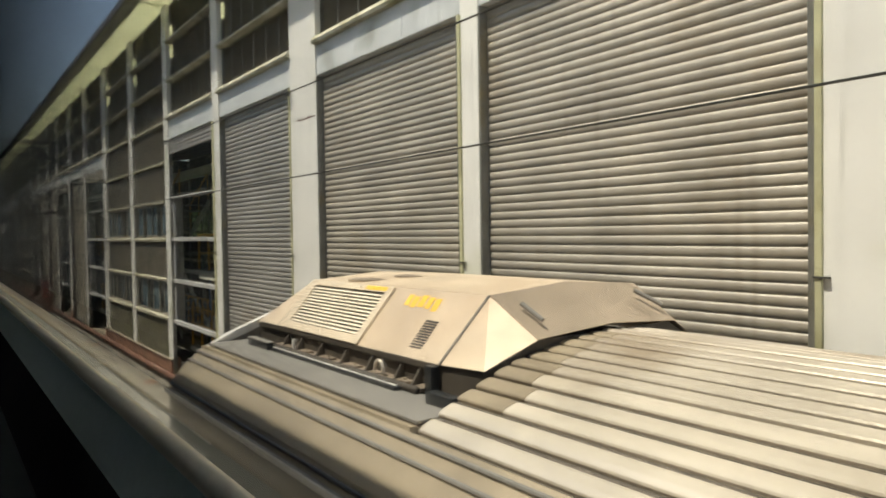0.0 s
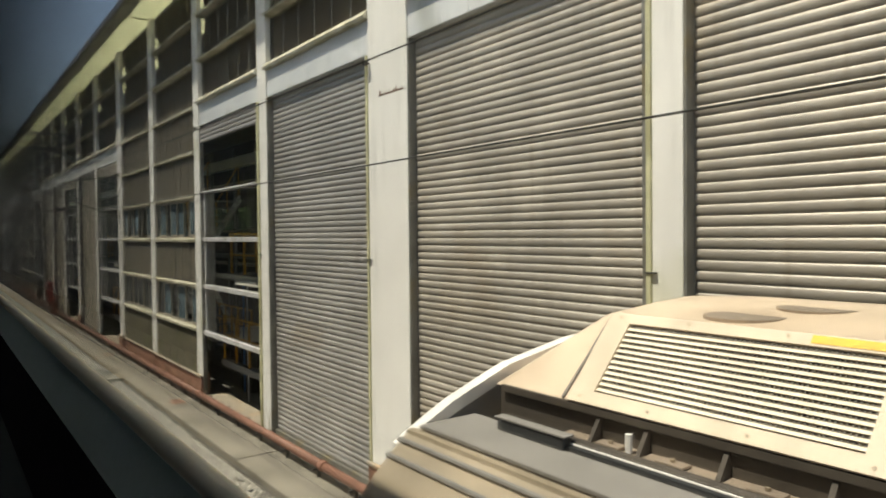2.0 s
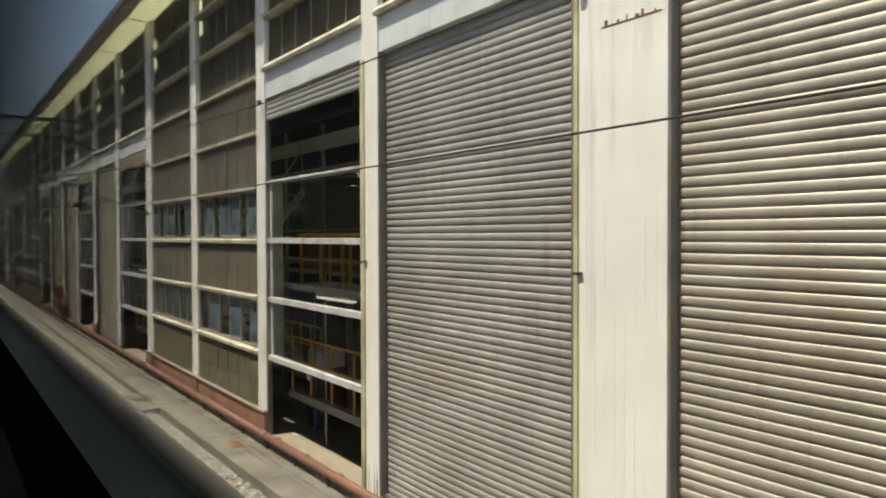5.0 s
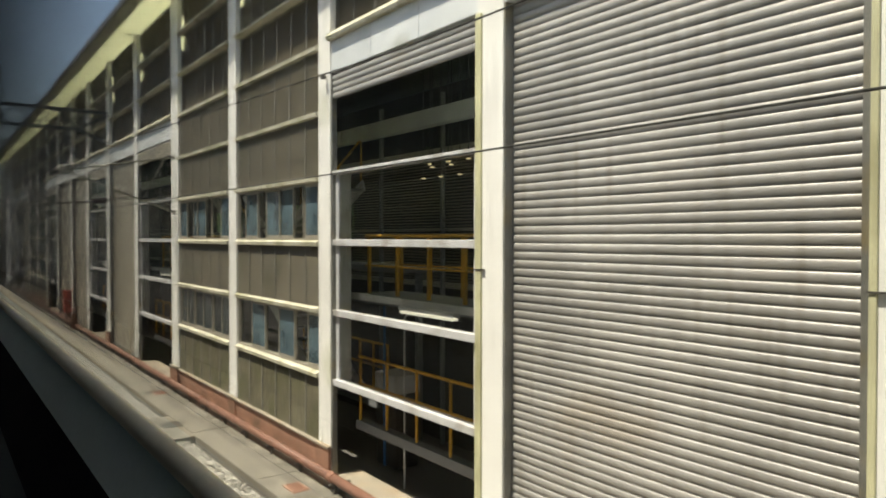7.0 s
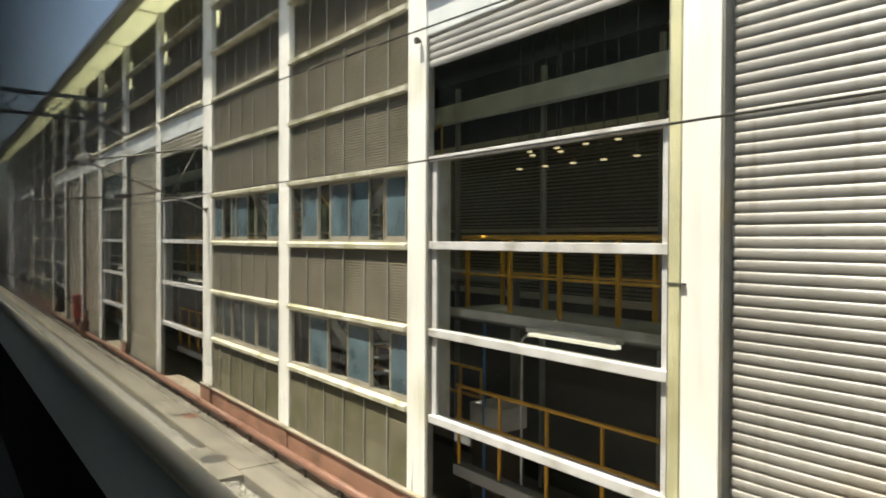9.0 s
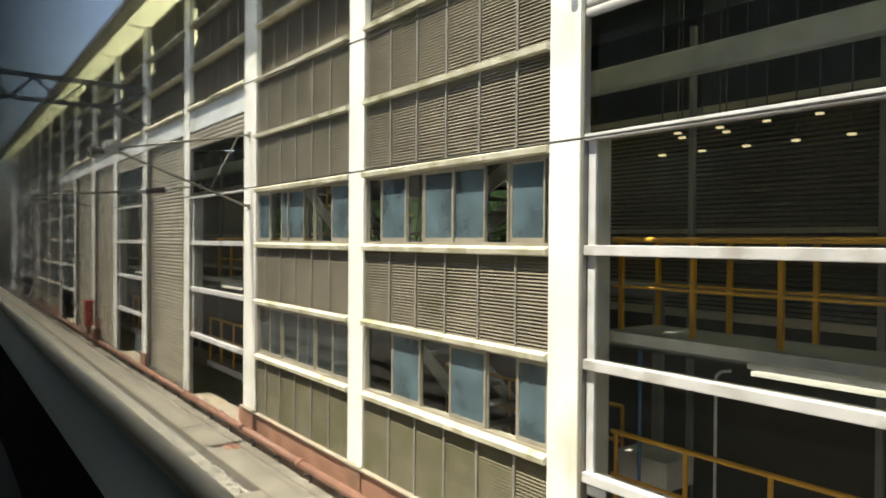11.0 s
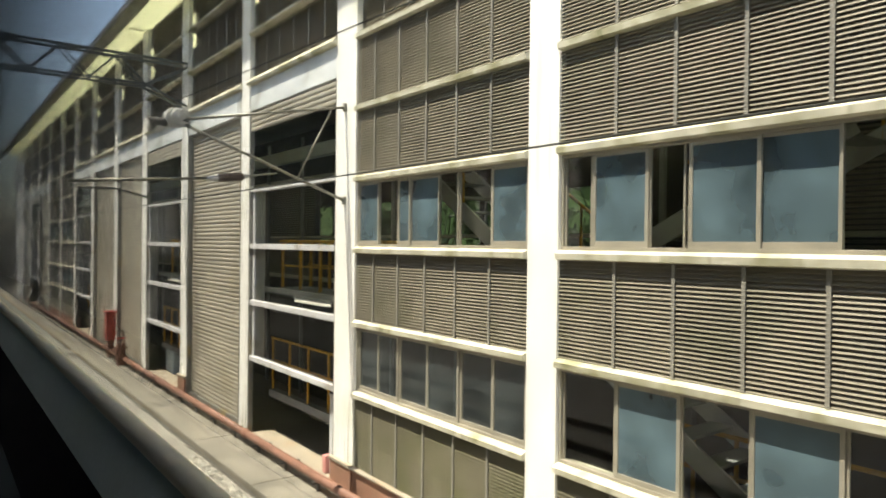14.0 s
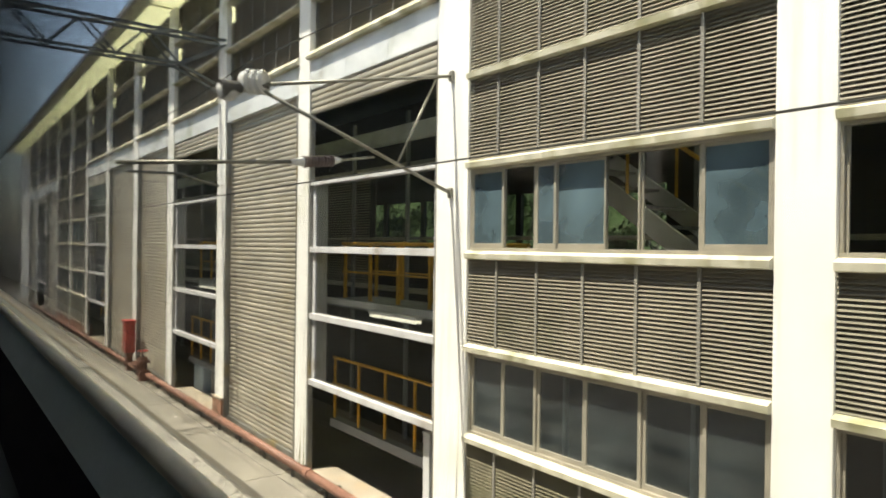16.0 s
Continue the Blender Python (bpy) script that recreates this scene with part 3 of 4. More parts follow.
part("front_wall", cuboid(5.0, 5.4, -6, 1.05, 0, TOP_Z), COLUMN_PAINT, hall)
part("front_wall", cuboid(5.0, 5.4, 69.7, 75, 0, TOP_Z), COLUMN_PAINT, hall)

# ---- fire main along the wall ----
main = thing("fire_main", "rusty red-oxide water pipe along the wall foot", "pipe")
PX, PZ = 4.66, 0.52
y = 6.0
while y < 62:
    part("pipe", rod(bmesh.new(), (PX, y, PZ), (PX, y + 5.98, PZ), 0.068, 16), PIPE_PAINT, main, smooth=True)
    part("coupling", rod(bmesh.new(), (PX, y - 0.06, PZ), (PX, y + 0.06, PZ), 0.082, 16), PIPE_PAINT, main)
    y += 6.0
y = 6.4
while y < 62:
    bm = cuboid(PX - 0.11, PX + 0.24, y - 0.02, y + 0.02, PZ - 0.085, PZ - 0.055)
    box(bm, PX - 0.02, PX + 0.02, y - 0.02, y + 0.02, WALK_Z - 0.05, PZ - 0.08)
    part("bracket", bm, DARK_STEEL, main, "short dark steel support bracket")
    y += 1.15

hyd = thing("hydrant_post", "red fire hydrant cabinet standing at the pipe", "hydrant")
part("base", cuboid(4.57, 4.74, 41.60, 41.82, WALK_Z - 0.02, 0.86, 0.015), RUSTY, hyd, "dark rusty foot")
part("cabinet", cuboid(4.50, 4.78, 41.50, 41.88, 0.861, 1.72, 0.03), RED_PAINT, hyd)
part("cap", cuboid(4.46, 4.82, 41.46, 41.92, 1.721, 1.78, 0.02), RED_PAINT, hyd)
valve = thing("valve_assembly", "rusty red flanged valve on the fire main", "valve")
part("valve_body", rod(bmesh.new(), (4.60, 39.95, WALK_Z), (4.60, 39.95, 0.95), 0.13, 14), RUSTY, valve)
part("flange", rod(bmesh.new(), (4.60, 39.95, 0.80), (4.60, 39.95, 0.86), 0.19, 16), RUSTY, valve)
part("flange", rod(bmesh.new(), (4.60, 39.62, PZ), (4.60, 39.68, PZ), 0.15, 16), RUSTY, valve)
part("outlet", rod(bmesh.new(), (4.60, 40.10, 0.66), (4.60, 40.80, 0.66), 0.08, 12), RUSTY, valve)
part("stem", rod(bmesh.new(), (4.60, 39.95, 0.95), (4.60, 39.95, 1.12), 0.03, 8), DARK_STEEL, valve)
bm = bmesh.new()
for i in range(16):
    a, b = math.tau * i / 16, math.tau * (i + 1) / 16
    rod(bm, (4.60 + 0.13 * math.cos(a), 39.95 + 0.13 * math.sin(a), 1.12), (4.60 + 0.13 * math.cos(b), 39.95 + 0.13 * math.sin(b), 1.12), 0.014, 6)
part("handwheel", bm, RED_PAINT, valve)

# ---- overhead line ----
CY = 26.80
cant = thing("cantilever", "galvanised overhead-line cantilever fixed to a column", "cantilever")
part("top_tube", rod(bmesh.new(), (4.88, CY, 5.995), (2.62, CY, 5.56), 0.019), TUBE_STEEL, cant, smooth=True)
part("strut_tube", rod(bmesh.new(), (4.88, CY, 4.63), (2.58, CY, 5.49), 0.021), TUBE_STEEL, cant, smooth=True)
part("brace_tube", rod(bmesh.new(), (4.15, CY, 4.93), (4.66, CY, 5.93), 0.014), TUBE_STEEL, cant, smooth=True)
part("register_arm", rod(bmesh.new(), (2.90, CY, 4.83), (1.26, CY, 4.69), 0.019), TUBE_STEEL, cant, smooth=True)
part("register_rod", rod(bmesh.new(), (3.42, CY, 4.89), (3.84, CY, 4.96), 0.014), TUBE_STEEL, cant)
ins = bmesh.new()
p, q = Vector((3.02, CY, 4.838)), Vector((3.355, CY, 4.878))
for i in range(9):
    rod(ins, p.lerp(q, i / 9), p.lerp(q, (i + 0.6) / 9), 0.062 if i % 2 == 0 else 0.054, 16)
rod(ins, p, q, 0.045, 12)
insulator = part("rod_insulator", ins, INSULATOR_GREY, cant, "brown ribbed rod insulator")
part("end_cap", rod(bmesh.new(), (2.88, CY, 4.826), p, 0.026, 12, 0.048), PORCELAIN, insulator, "white metal end cap")
part("end_cap", rod(bmesh.new(), q, (3.44, CY, 4.895), 0.046, 12, 0.02), PORCELAIN, insulator, "white metal end cap")
part("steady_arm", rod(rod(bmesh.new(), (1.37, CY, 4.62), (1.80, CY, 4.63), 0.013), (1.80, CY, 4.63), (2.17, CY, 4.54), 0.013), TUBE_STEEL, cant)
for n, dx in enumerate((0.0, 0.07, 0.14)):
    cx, cz = 2.42 + dx, 5.553 + 0.1 * dx
    bm = rod(bmesh.new(), (cx, CY - 0.03, cz), (cx, CY + 0.035, cz), 0.118, 28, 0.095)
    for k in range(24):
        a, b = math.tau * k / 24, math.tau * (k + 1) / 24
        for rr, tube in ((0.110, 0.013), (0.062, 0.012)):
            rod(bm, (cx + rr * math.cos(a), CY - 0.031, cz + rr * math.sin(a)), (cx + rr * math.cos(b), CY - 0.031, cz + rr * math.sin(b)), tube, 6)
    for v in bm.verts:
        v.co = Matrix.Translation((cx, CY, cz)) @ Matrix.Rotation(radians(38), 4, "Z") @ Matrix.Translation((-cx, -CY, -cz)) @ v.co
    part("disc_insulator", bm, PORCELAIN, cant, "white porcelain disc insulator" if n == 0 else "")
part("disc_pin", rod(bmesh.new(), (2.49, CY - 0.03, 5.55), (2.64, CY, 5.53), 0.02, 10), DARK_STEEL, cant)
bm = bmesh.new()
bmesh.ops.create_uvsphere(bm, u_segments=20, v_segments=12, radius=0.098, matrix=Matrix.Translation((2.235, CY, 5.445)) @ Matrix.Diagonal((1.1, 0.9, 1, 1)))
part("ball_insulator", bm, PORCELAIN, cant, "white porcelain insulator bell", smooth=True)
part("clamp", rod(bmesh.new(), (2.16, CY - 0.02, 5.445), (2.36, CY - 0.02, 5.49), 0.093, 16, 0.05), DARK_STEEL, cant)
for z in (5.995, 4.63):
    part("wall_bracket", cuboid(4.86, 4.90, CY - 0.035, CY + 0.035, z - 0.06, z + 0.06, 0.008), TUBE_STEEL, cant)


def wire(name, label, points, r):
    bm = bmesh.new()
    for a, b in zip(points, points[1:]):
        rod(bm, a, b, r, 6)
    return tagged(part(name, bm, WIRE_MAT), label, "wire", "overhead wires")


span = [(2.78, -30, 4.56), (2.80, -2, 4.556), (2.78, 13, 4.545), (2.76, 26.8, 4.575), (2.78, 55, 4.57), (2.8, 85, 4.57)]
wire("contact_wire", "thin dark overhead contact wire", span, 0.0065)
wire("messenger_wire", "thin dark overhead messenger wire", [(2.62, -30, 5.42), (2.62, 0, 5.28), (2.62, 13, 5.3), (2.45, 26.8, 5.75), (2.6, 42, 5.35), (2.6, 55, 5.7), (2.6, 85, 5.5)], 0.007)


def portal_truss(y0):
    ob = thing("portal_truss", "dark grey steel lattice portal across the tracks", "lattice girder")
    x0, x1, w = -8.0, 4.92, 0.36
    zt, zb = 8.22, 7.60
    for y in (y0 - w / 2, y0 + w / 2):
        part("chord", beam(bmesh.new(), (x0, y, zt), (x1, y, zt), 0.045, 0.055), TRUSS_STEEL, ob)
        part("chord", beam(bmesh.new(), (x0, y, zb), (3.96, y, zb), 0.04, 0.048), TRUSS_STEEL, ob)
        part("knee_brace", beam(bmesh.new(), (3.96, y, zb), (x1, y, zt - 0.08), 0.05, 0.05), TRUSS_STEEL, ob)
        part("knee_brace", beam(bmesh.new(), (3.96, y, zb), (x1, y, 7.20), 0.05, 0.05), TRUSS_STEEL, ob)
        x, up = 3.96, True
        while x > x0 + 0.6:
            a, b = (zb, zt) if up else (zt, zb)
            part("lattice_bar", beam(bmesh.new(), (x, y, a), (x - 0.58, y, b), 0.035, 0.035), TRUSS_STEEL, ob)
            x, up = x - 0.58, not up
    x = 3.96
    while x > x0 + 0.6:
        part("cross_bar", beam(bmesh.new(), (x, y0 - w / 2, zt), (x - 0.58, y0 + w / 2, zt), 0.04, 0.04), TRUSS_STEEL, ob)
        x -= 1.16
    part("post", cuboid(x0 - 0.2, x0 + 0.1, y0 - 0.2, y0 + 0.2, -0.15, 8.3, 0.02), TRUSS_STEEL, ob)


portal_truss(34.77)

# ---- train on the next track ----
TC = 2.64
ROOF = [(0, 3.50), (0.24, 3.485), (0.64, 3.41), (0.94, 3.30), (1.09, 3.225), (1.19, 3.17), (1.29, 3.09), (1.36, 3.02), (1.39, 2.98)]


def roof_z(x):
    u = abs(x - TC)
    for (a, za), (b, zb) in zip(ROOF, ROOF[1:]):
        if u <= b:
            return za + (zb - za) * (u - a) / (b - a)
    return ROOF[-1][1]


train = thing("train_car", "grimy railway car with ribbed tan roof on the next track", "railway car")
CAR0, RIB1, CAR1 = -19.0, 2.24, 4.88
body = [(TC - 1.39, 2.975), (TC - 1.39, 0.95), (TC + 1.39, 0.95), (TC + 1.39, 2.975)]
part("body_shell", extrude_y(body, CAR0, CAR1 - 0.02), TRAIN_BLACK, train, "black car side below the gutter")
xs = [TC - 1.39 + 2.78 * i / 44 for i in range(45)]
top = [(x, roof_z(x)) for x in xs]
# Dark skin paints the shade in the grooves between the ribs
part("rear_roof", extrude_y(top + [(x, z - 0.05) for x, z in reversed(top)], CAR0, RIB1), SKIRT_SHADE_DARK, train, "roof skin coloured dark as shade between the ribs")
low = [(1.25, 2.98), (1.275, 3.04), (1.33, 3.10), (1.40, 3.165), (1.47, 3.225), (1.475, 3.24), (1.505, 3.24), (1.51, 3.232), (1.80, 3.245), (1.815, 3.17), (TC, 3.18)]
low = low + [(2 * TC - x, z) for x, z in reversed(low[:-1])]
part("well_roof", extrude_y(low + [(x, z - 0.05) for x, z in reversed(low)], RIB1, CAR1 - 0.03), TRAIN_ROOF, train, "brown grimy roof around the cooling unit")
for side in (low[:5], [(2 * TC - x, z) for x, z in low[:5]]):
    part("roof_flank", extrude_y(side + [(x, z - 0.04) for x, z in reversed(side)], CAR0, RIB1 + 0.001), TRAIN_ROOF, train, "brown grimy roof flank")
part("walkway_strip", cuboid(1.515, 1.795, RIB1 + 0.01, CAR1 - 0.06, 3.24, 3.256, 0.004), TRAIN_GREY, train, "flat grey walkway strip")
part("walkway_strip", cuboid(2 * TC - 1.795, 2 * TC - 1.515, RIB1 + 0.01, CAR1 - 0.06, 3.24, 3.256, 0.004), TRAIN_GREY, train, "flat grey walkway strip")
# longitudinal roof ribs
for i in range(23):
    u = -1.085 + i * 2.17 / 22
    x = TC + u
    z = roof_z(x)
    lean = math.atan2(roof_z(x + 0.02) - roof_z(x - 0.02), 0.04)
    c, s = math.cos(lean), math.sin(lean)
    prof = [(-0.044, -0.004), (-0.043, 0.012), (-0.037, 0.018), (-0.010, 0.020), (0.030, 0.016), (0.042, 0.010), (0.043, -0.004)]
    part("roof_rib", extrude_y([(x + a * c - b * s, z + a * s + b * c) for a, b in prof], CAR0, RIB1 - 0.004), TRAIN_RIB, train)
    # Shade of the cooling unit, put on the rib ends as brown
    if 2 <= i <= 10:
        shade_len = 0.30 - 0.022 * (i - 2) + 0.02 * math.sin(i * 2.7)
        part("soot_patch", extrude_y([(x + a * 1.04 * c - (b + 0.002) * s, z + a * 1.04 * s + (b + 0.002) * c) for a, b in prof], RIB1 - shade_len, RIB1 - 0.006), TRAIN_ROOF, train, "rib end browned for the cooling unit's shade")
for dx, dz in ((1.262, 3.012), (1.385, 3.158), (1.44, 3.208)):
    for side in (dx, 2 * TC - dx):
        part("roof_seam", rod(bmesh.new(), (side, CAR0, dz), (side, CAR1 - 0.03, dz), 0.011, 8), TRAIN_BLACK if dx < 1.3 else TRAIN_GREY, train)
part("gutter", cuboid(1.225, 1.25, CAR0, CAR1 - 0.02, 2.962, 2.982, 0.004), TRAIN_GREY, train)
part("gutter_lip", cuboid(1.218, 1.224, CAR0, CAR1 - 0.02, 2.955, 2.985), WHITE_EDGE, train, "thin bright gutter lip")
# Pale strips painted for reflections along the black car side
for z, ln in ((2.80, 0.9), (2.70, 0.8)):
    part("side_line", cuboid(1.243, 1.2505, CAR1 - ln, CAR1 - 0.05, z, z + 0.012), WHITE_EDGE, train, "thin pale strip painted as a reflection on the car side")
arc = [(x, roof_z(x) + 0.02) for x in xs if 1.38 < x < 2 * TC - 1.38]
inner = [(x, z - 0.055) for x, z in arc]
part("end_trim", extrude_y(arc + inner[::-1], CAR1 - 0.04, CAR1 + 0.02), WHITE_EDGE, train, "white curved end moulding")
part("end_bulkhead", extrude_y([(x, z - 0.03) for x, z in arc] + [(2 * TC - 1.38, 2.97), (1.38, 2.97)], CAR1 - 0.03, CAR1), TRAIN_GREY, train, "grey end bulkhead")
for by in (1.5, -15.5):
    bog = part("bogie", cuboid(TC - 1.2, TC + 1.2, by - 1.6, by + 1.6, 0.35, 0.94, 0.03), DARK_STEEL, train)
    for wy in (by - 1.1, by + 1.1):
        for wx in (TC - 0.72, TC + 0.72):
            part("wheel", rod(bmesh.new(), (wx - 0.06, wy, 0.45), (wx + 0.06, wy, 0.45), 0.43, 24), DARK_STEEL, bog)
track = tagged(new("track"), "steel rails of the next track on ballast", "track", kind="structure")
for tx in (TC, TC - 4.0):
    for rx in (tx - 0.72, tx + 0.72):
        part("rail", extrude_y([(rx - 0.07, -0.15), (rx + 0.07, -0.15), (rx + 0.015, -0.12), (rx + 0.015, -0.02), (rx + 0.035, -0.01), (rx + 0.035, 0.02), (rx - 0.035, 0.02), (rx - 0.035, -0.01), (rx - 0.015, -0.02), (rx - 0.015, -0.12)], -60, 120), DARK_STEEL, track)


def mirror(p):
    return (2 * TC - p[0], p[1], p[2])


# cooling unit: faceted casing
unit = part("cooling_unit", bmesh.new(), POD_TAN, train, "tan faceted roof cooling unit casing")
bm = bmesh.new()
N = {"P0": (1.84, 4.74, 3.385), "Q0": (2.02, 4.80, 3.385), "P1": (1.84, 2.54, 3.395), "P2": (1.88, 2.27, 3.40), "P3": (2.14, 2.21, 3.515), "T0": (2.10, 4.36, 3.685), "T1": (2.11, 2.50, 3.695), "R0": (2.25, 4.50, 3.66)}
near = {k: bm.verts.new(v) for k, v in N.items()}
far = {k: bm.verts.new(mirror(v)) for k, v in N.items()}
M = {k: bm.verts.new((TC, y, z)) for k, y, z in (("T1", 2.52, 3.73), ("T0", 4.38, 3.72), ("R0", 4.55, 3.68), ("P3", 2.21, 3.545), ("Q0", 4.80, 3.42))}
for s in (near, far):
    for f in (("P1", "P0", "T0", "T1"), ("P1", "T1", "P2"), ("P2", "T1", "P3"), ("P0", "Q0", "R0", "T0")):
        bm.faces.new([s[k] for k in f])
    bm.faces.new((s["T1"], s["T0"], M["T0"], M["T1"]))
    bm.faces.new((s["P3"], s["T1"], M["T1"], M["P3"]))
    bm.faces.new((s["T0"], s["R0"], M["R0"], M["T0"]))
    bm.faces.new((s["R0"], s["Q0"], M["Q0"], M["R0"]))
bmesh.ops.recalc_face_normals(bm, faces=bm.faces)
bm.to_mesh(unit.data)
bm.free()
# brown sheet that puts the front slope's shade into its colour
for s in (N, {k: mirror(v) for k, v in N.items()}):
    bm = bmesh.new()
    q = [Vector(s["P3"]), Vector(s["T1"]), Vector((TC, 2.52, 3.73)), Vector((TC, 2.21, 3.545))]
    nrm = (q[1] - q[0]).cross(q[3] - q[0]).normalized()
    nrm = nrm if nrm.z > 0 else -nrm
    a = [bm.verts.new(p + nrm * 0.001) for p in q]
    b = [bm.verts.new(p + nrm * 0.005) for p in q]
    bm.faces.new(b)
    for i in range(4):
        bm.faces.new((a[i], a[(i + 1) % 4], b[(i + 1) % 4], b[i]))
    bmesh.ops.recalc_face_normals(bm, faces=bm.faces)
    part("front_panel", bm, POD_SHADE_GRIME, unit, "brown sheet giving the front slope its shade")
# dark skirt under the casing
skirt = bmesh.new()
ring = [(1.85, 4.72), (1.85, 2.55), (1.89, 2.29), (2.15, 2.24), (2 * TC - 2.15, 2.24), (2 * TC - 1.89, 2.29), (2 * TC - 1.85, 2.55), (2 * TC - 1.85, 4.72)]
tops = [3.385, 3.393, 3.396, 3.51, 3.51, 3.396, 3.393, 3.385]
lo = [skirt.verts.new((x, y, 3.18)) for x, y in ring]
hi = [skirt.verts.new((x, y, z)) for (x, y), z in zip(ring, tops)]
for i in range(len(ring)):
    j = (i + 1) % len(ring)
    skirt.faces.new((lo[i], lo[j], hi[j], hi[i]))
part("skirt", skirt, SKIRT_SHADE_DARK, unit, "dark brown skirt below the casing")


def on_side(y, k):
    """A point on the casing's sloping side: y along the car, k from foot (0) to top edge (1)."""
    return Vector((1.84 + 0.262 * k, y, 3.39 + 0.298 * k))


OUT = Vector((-0.298, 0, 0.262)).normalized()


def side_plate(bm, ya, yb, ka, kb, lift, thick):
    q = [on_side(ya, ka), on_side(yb, ka), on_side(yb, kb), on_side(ya, kb)]
    a = [bm.verts.new(p + OUT * lift) for p in q]
    b = [bm.verts.new(p + OUT * (lift + thick)) for p in q]
    bm.faces.new(b)
    for i in range(4):
        j = (i + 1) % 4
        bm.faces.new((a[i], a[j], b[j], b[i]))
    return bm


G0, G1 = 3.30, 4.34
grille = part("grille", side_plate(bmesh.new(), G0, G1, 0.06, 0.94, 0.001, 0.002), GRILLE_GREY, unit, "dark recessed grille mesh")
for ya, yb, ka, kb in ((G0, G1, 0.0, 0.13), (G0, G1, 0.88, 0.985), (G0, G0 + 0.06, 0.13, 0.88), (G1 - 0.10, G1, 0.13, 0.88)):
    part("grille_frame", side_plate(bmesh.new(), ya, yb, ka, kb, 0.002, 0.014), POD_FRAME, unit)
for i in range(12):
    k = 0.15 + 0.72 * i / 12
    bm = bmesh.new()
    q = [on_side(G0 + 0.06, k) + OUT * 0.013, on_side(G1 - 0.10, k) + OUT * 0.013, on_side(G1 - 0.10, k + 0.034) + OUT * 0.007, on_side(G0 + 0.06, k + 0.034) + OUT * 0.007]
    v = [bm.verts.new(p) for p in q] + [bm.verts.new(p + OUT * -0.004) for p in q]
    for f in ((0, 1, 2, 3), (4, 7, 6, 5), (0, 4, 5, 1), (2, 6, 7, 3)):
        bm.faces.new([v[j] for j in f])
    part("grille_slat", bm, GRILLE_SLAT, unit)
# Black strips stand for the dark gaps between the vent's slats
for i in range(11):
    k = 0.15 + 0.43 * i / 11
    part("vent_slat", side_plate(bmesh.new(), 2.742, 2.846, k, k + 0.018, 0.001, 0.005), TRAIN_BLACK, unit)
part("edge_seam", rod(bmesh.new(), Vector(N["P1"]) + OUT * 0.002, Vector(N["T1"]) + OUT * 0.002, 0.008, 6), TRAIN_GREY, unit)
# unreadable stencilled marks as plain bars
for j, (ya, yb, ka, kb) in enumerate(((3.085, 3.13, 0.74, 0.92), (3.022, 3.07, 0.72, 0.90), (2.955, 3.005, 0.74, 0.93), (2.89, 2.935, 0.73, 0.91), (2.825, 2.872, 0.70, 0.90))):
    part("stencil_bar", side_plate(bmesh.new(), ya, yb, ka, kb, 0.0005, 0.0015), YELLOW_MARK, unit, "smeared yellow stencil bar" if j == 0 else "")
part("stencil_bar", side_plate(bmesh.new(), 3.36, 3.59, 0.90, 0.97, 0.0165, 0.0015), YELLOW_MARK, unit)
# handles on the front slope, fans on top
for a, b in (((2.20, 2.385, 3.655), (2.22, 2.265, 3.585)), ((3.02, 2.385, 3.665), (3.10, 2.265, 3.59))):
    part("grab_handle", rod(bmesh.new(), Vector(a) + Vector((0, -0.008, 0.008)), Vector(b) + Vector((0, -0.008, 0.008)), 0.012, 8), TRAIN_GREY, unit)
for fx, fy, fz in ((2.28, 3.92, 3.697), (2.56, 3.80, 3.713)):
    part("fan_opening", rod(bmesh.new(), (fx, fy, fz - 0.02), (fx, fy, fz + 0.006), 0.135, 28), POD_SHADE_GRIME, unit, "dark round fan opening")
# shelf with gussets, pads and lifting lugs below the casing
part("casing_rim", cuboid(1.832, 1.848, 2.56, 4.70, 3.362, 3.392, 0.004), SKIRT_SHADE_DARK, unit, "dark brown lower rim of the casing")
part("shelf", extrude_y([(1.775, 3.262), (1.855, 3.262), (1.855, 3.285), (1.775, 3.278)], 2.62, 4.34), POD_SHADE_GRIME, unit, "grimy brown shelf below the casing")
part("shelf_pipe", rod(bmesh.new(), (1.768, 2.62, 3.275), (1.768, 4.36, 3.275), 0.018, 12), SKIRT_SHADE_DARK, unit, "dark brown pipe along the shelf edge", smooth=True)
part("black_duct", cuboid(1.72, 1.766, 2.74, 4.28, 3.2565, 3.274, 0.004), TRAIN_BLACK, unit, "black flat cable duct")
part("duct_lip", rod(bmesh.new(), (1.745, 2.76, 3.276), (1.745, 4.28, 3.276), 0.004, 6), WHITE_EDGE, unit, "thin bright edge of the duct")
part("end_duct", cuboid(1.705, 1.745, 4.24, 4.58, 3.257, 3.30, 0.006), TRAIN_BLACK, unit)
part("end_duct_lid", cuboid(1.70, 1.75, 4.23, 4.59, 3.301, 3.309, 0.003), TRAIN_GREY, unit)
part("corner_post", cuboid(1.795, 1.845, 2.545, 2.60, 3.20, 3.39, 0.006), TRAIN_BLACK, unit)
part("rib_end_box", cuboid(1.70, 1.76, 2.27, 2.46, 3.257, 3.31, 0.008), TRAIN_BLACK, unit, "small black box beside the ribs")
for ly in (2.70, 2.86, 3.14, 3.42, 3.72, 4.0, 4.2):
    part("gusset", extrude_y([(1.790, 3.283), (1.848, 3.283), (1.848, 3.36), (1.842, 3.36)], ly - 0.008, ly + 0.008), SKIRT_SHADE_DARK, unit)
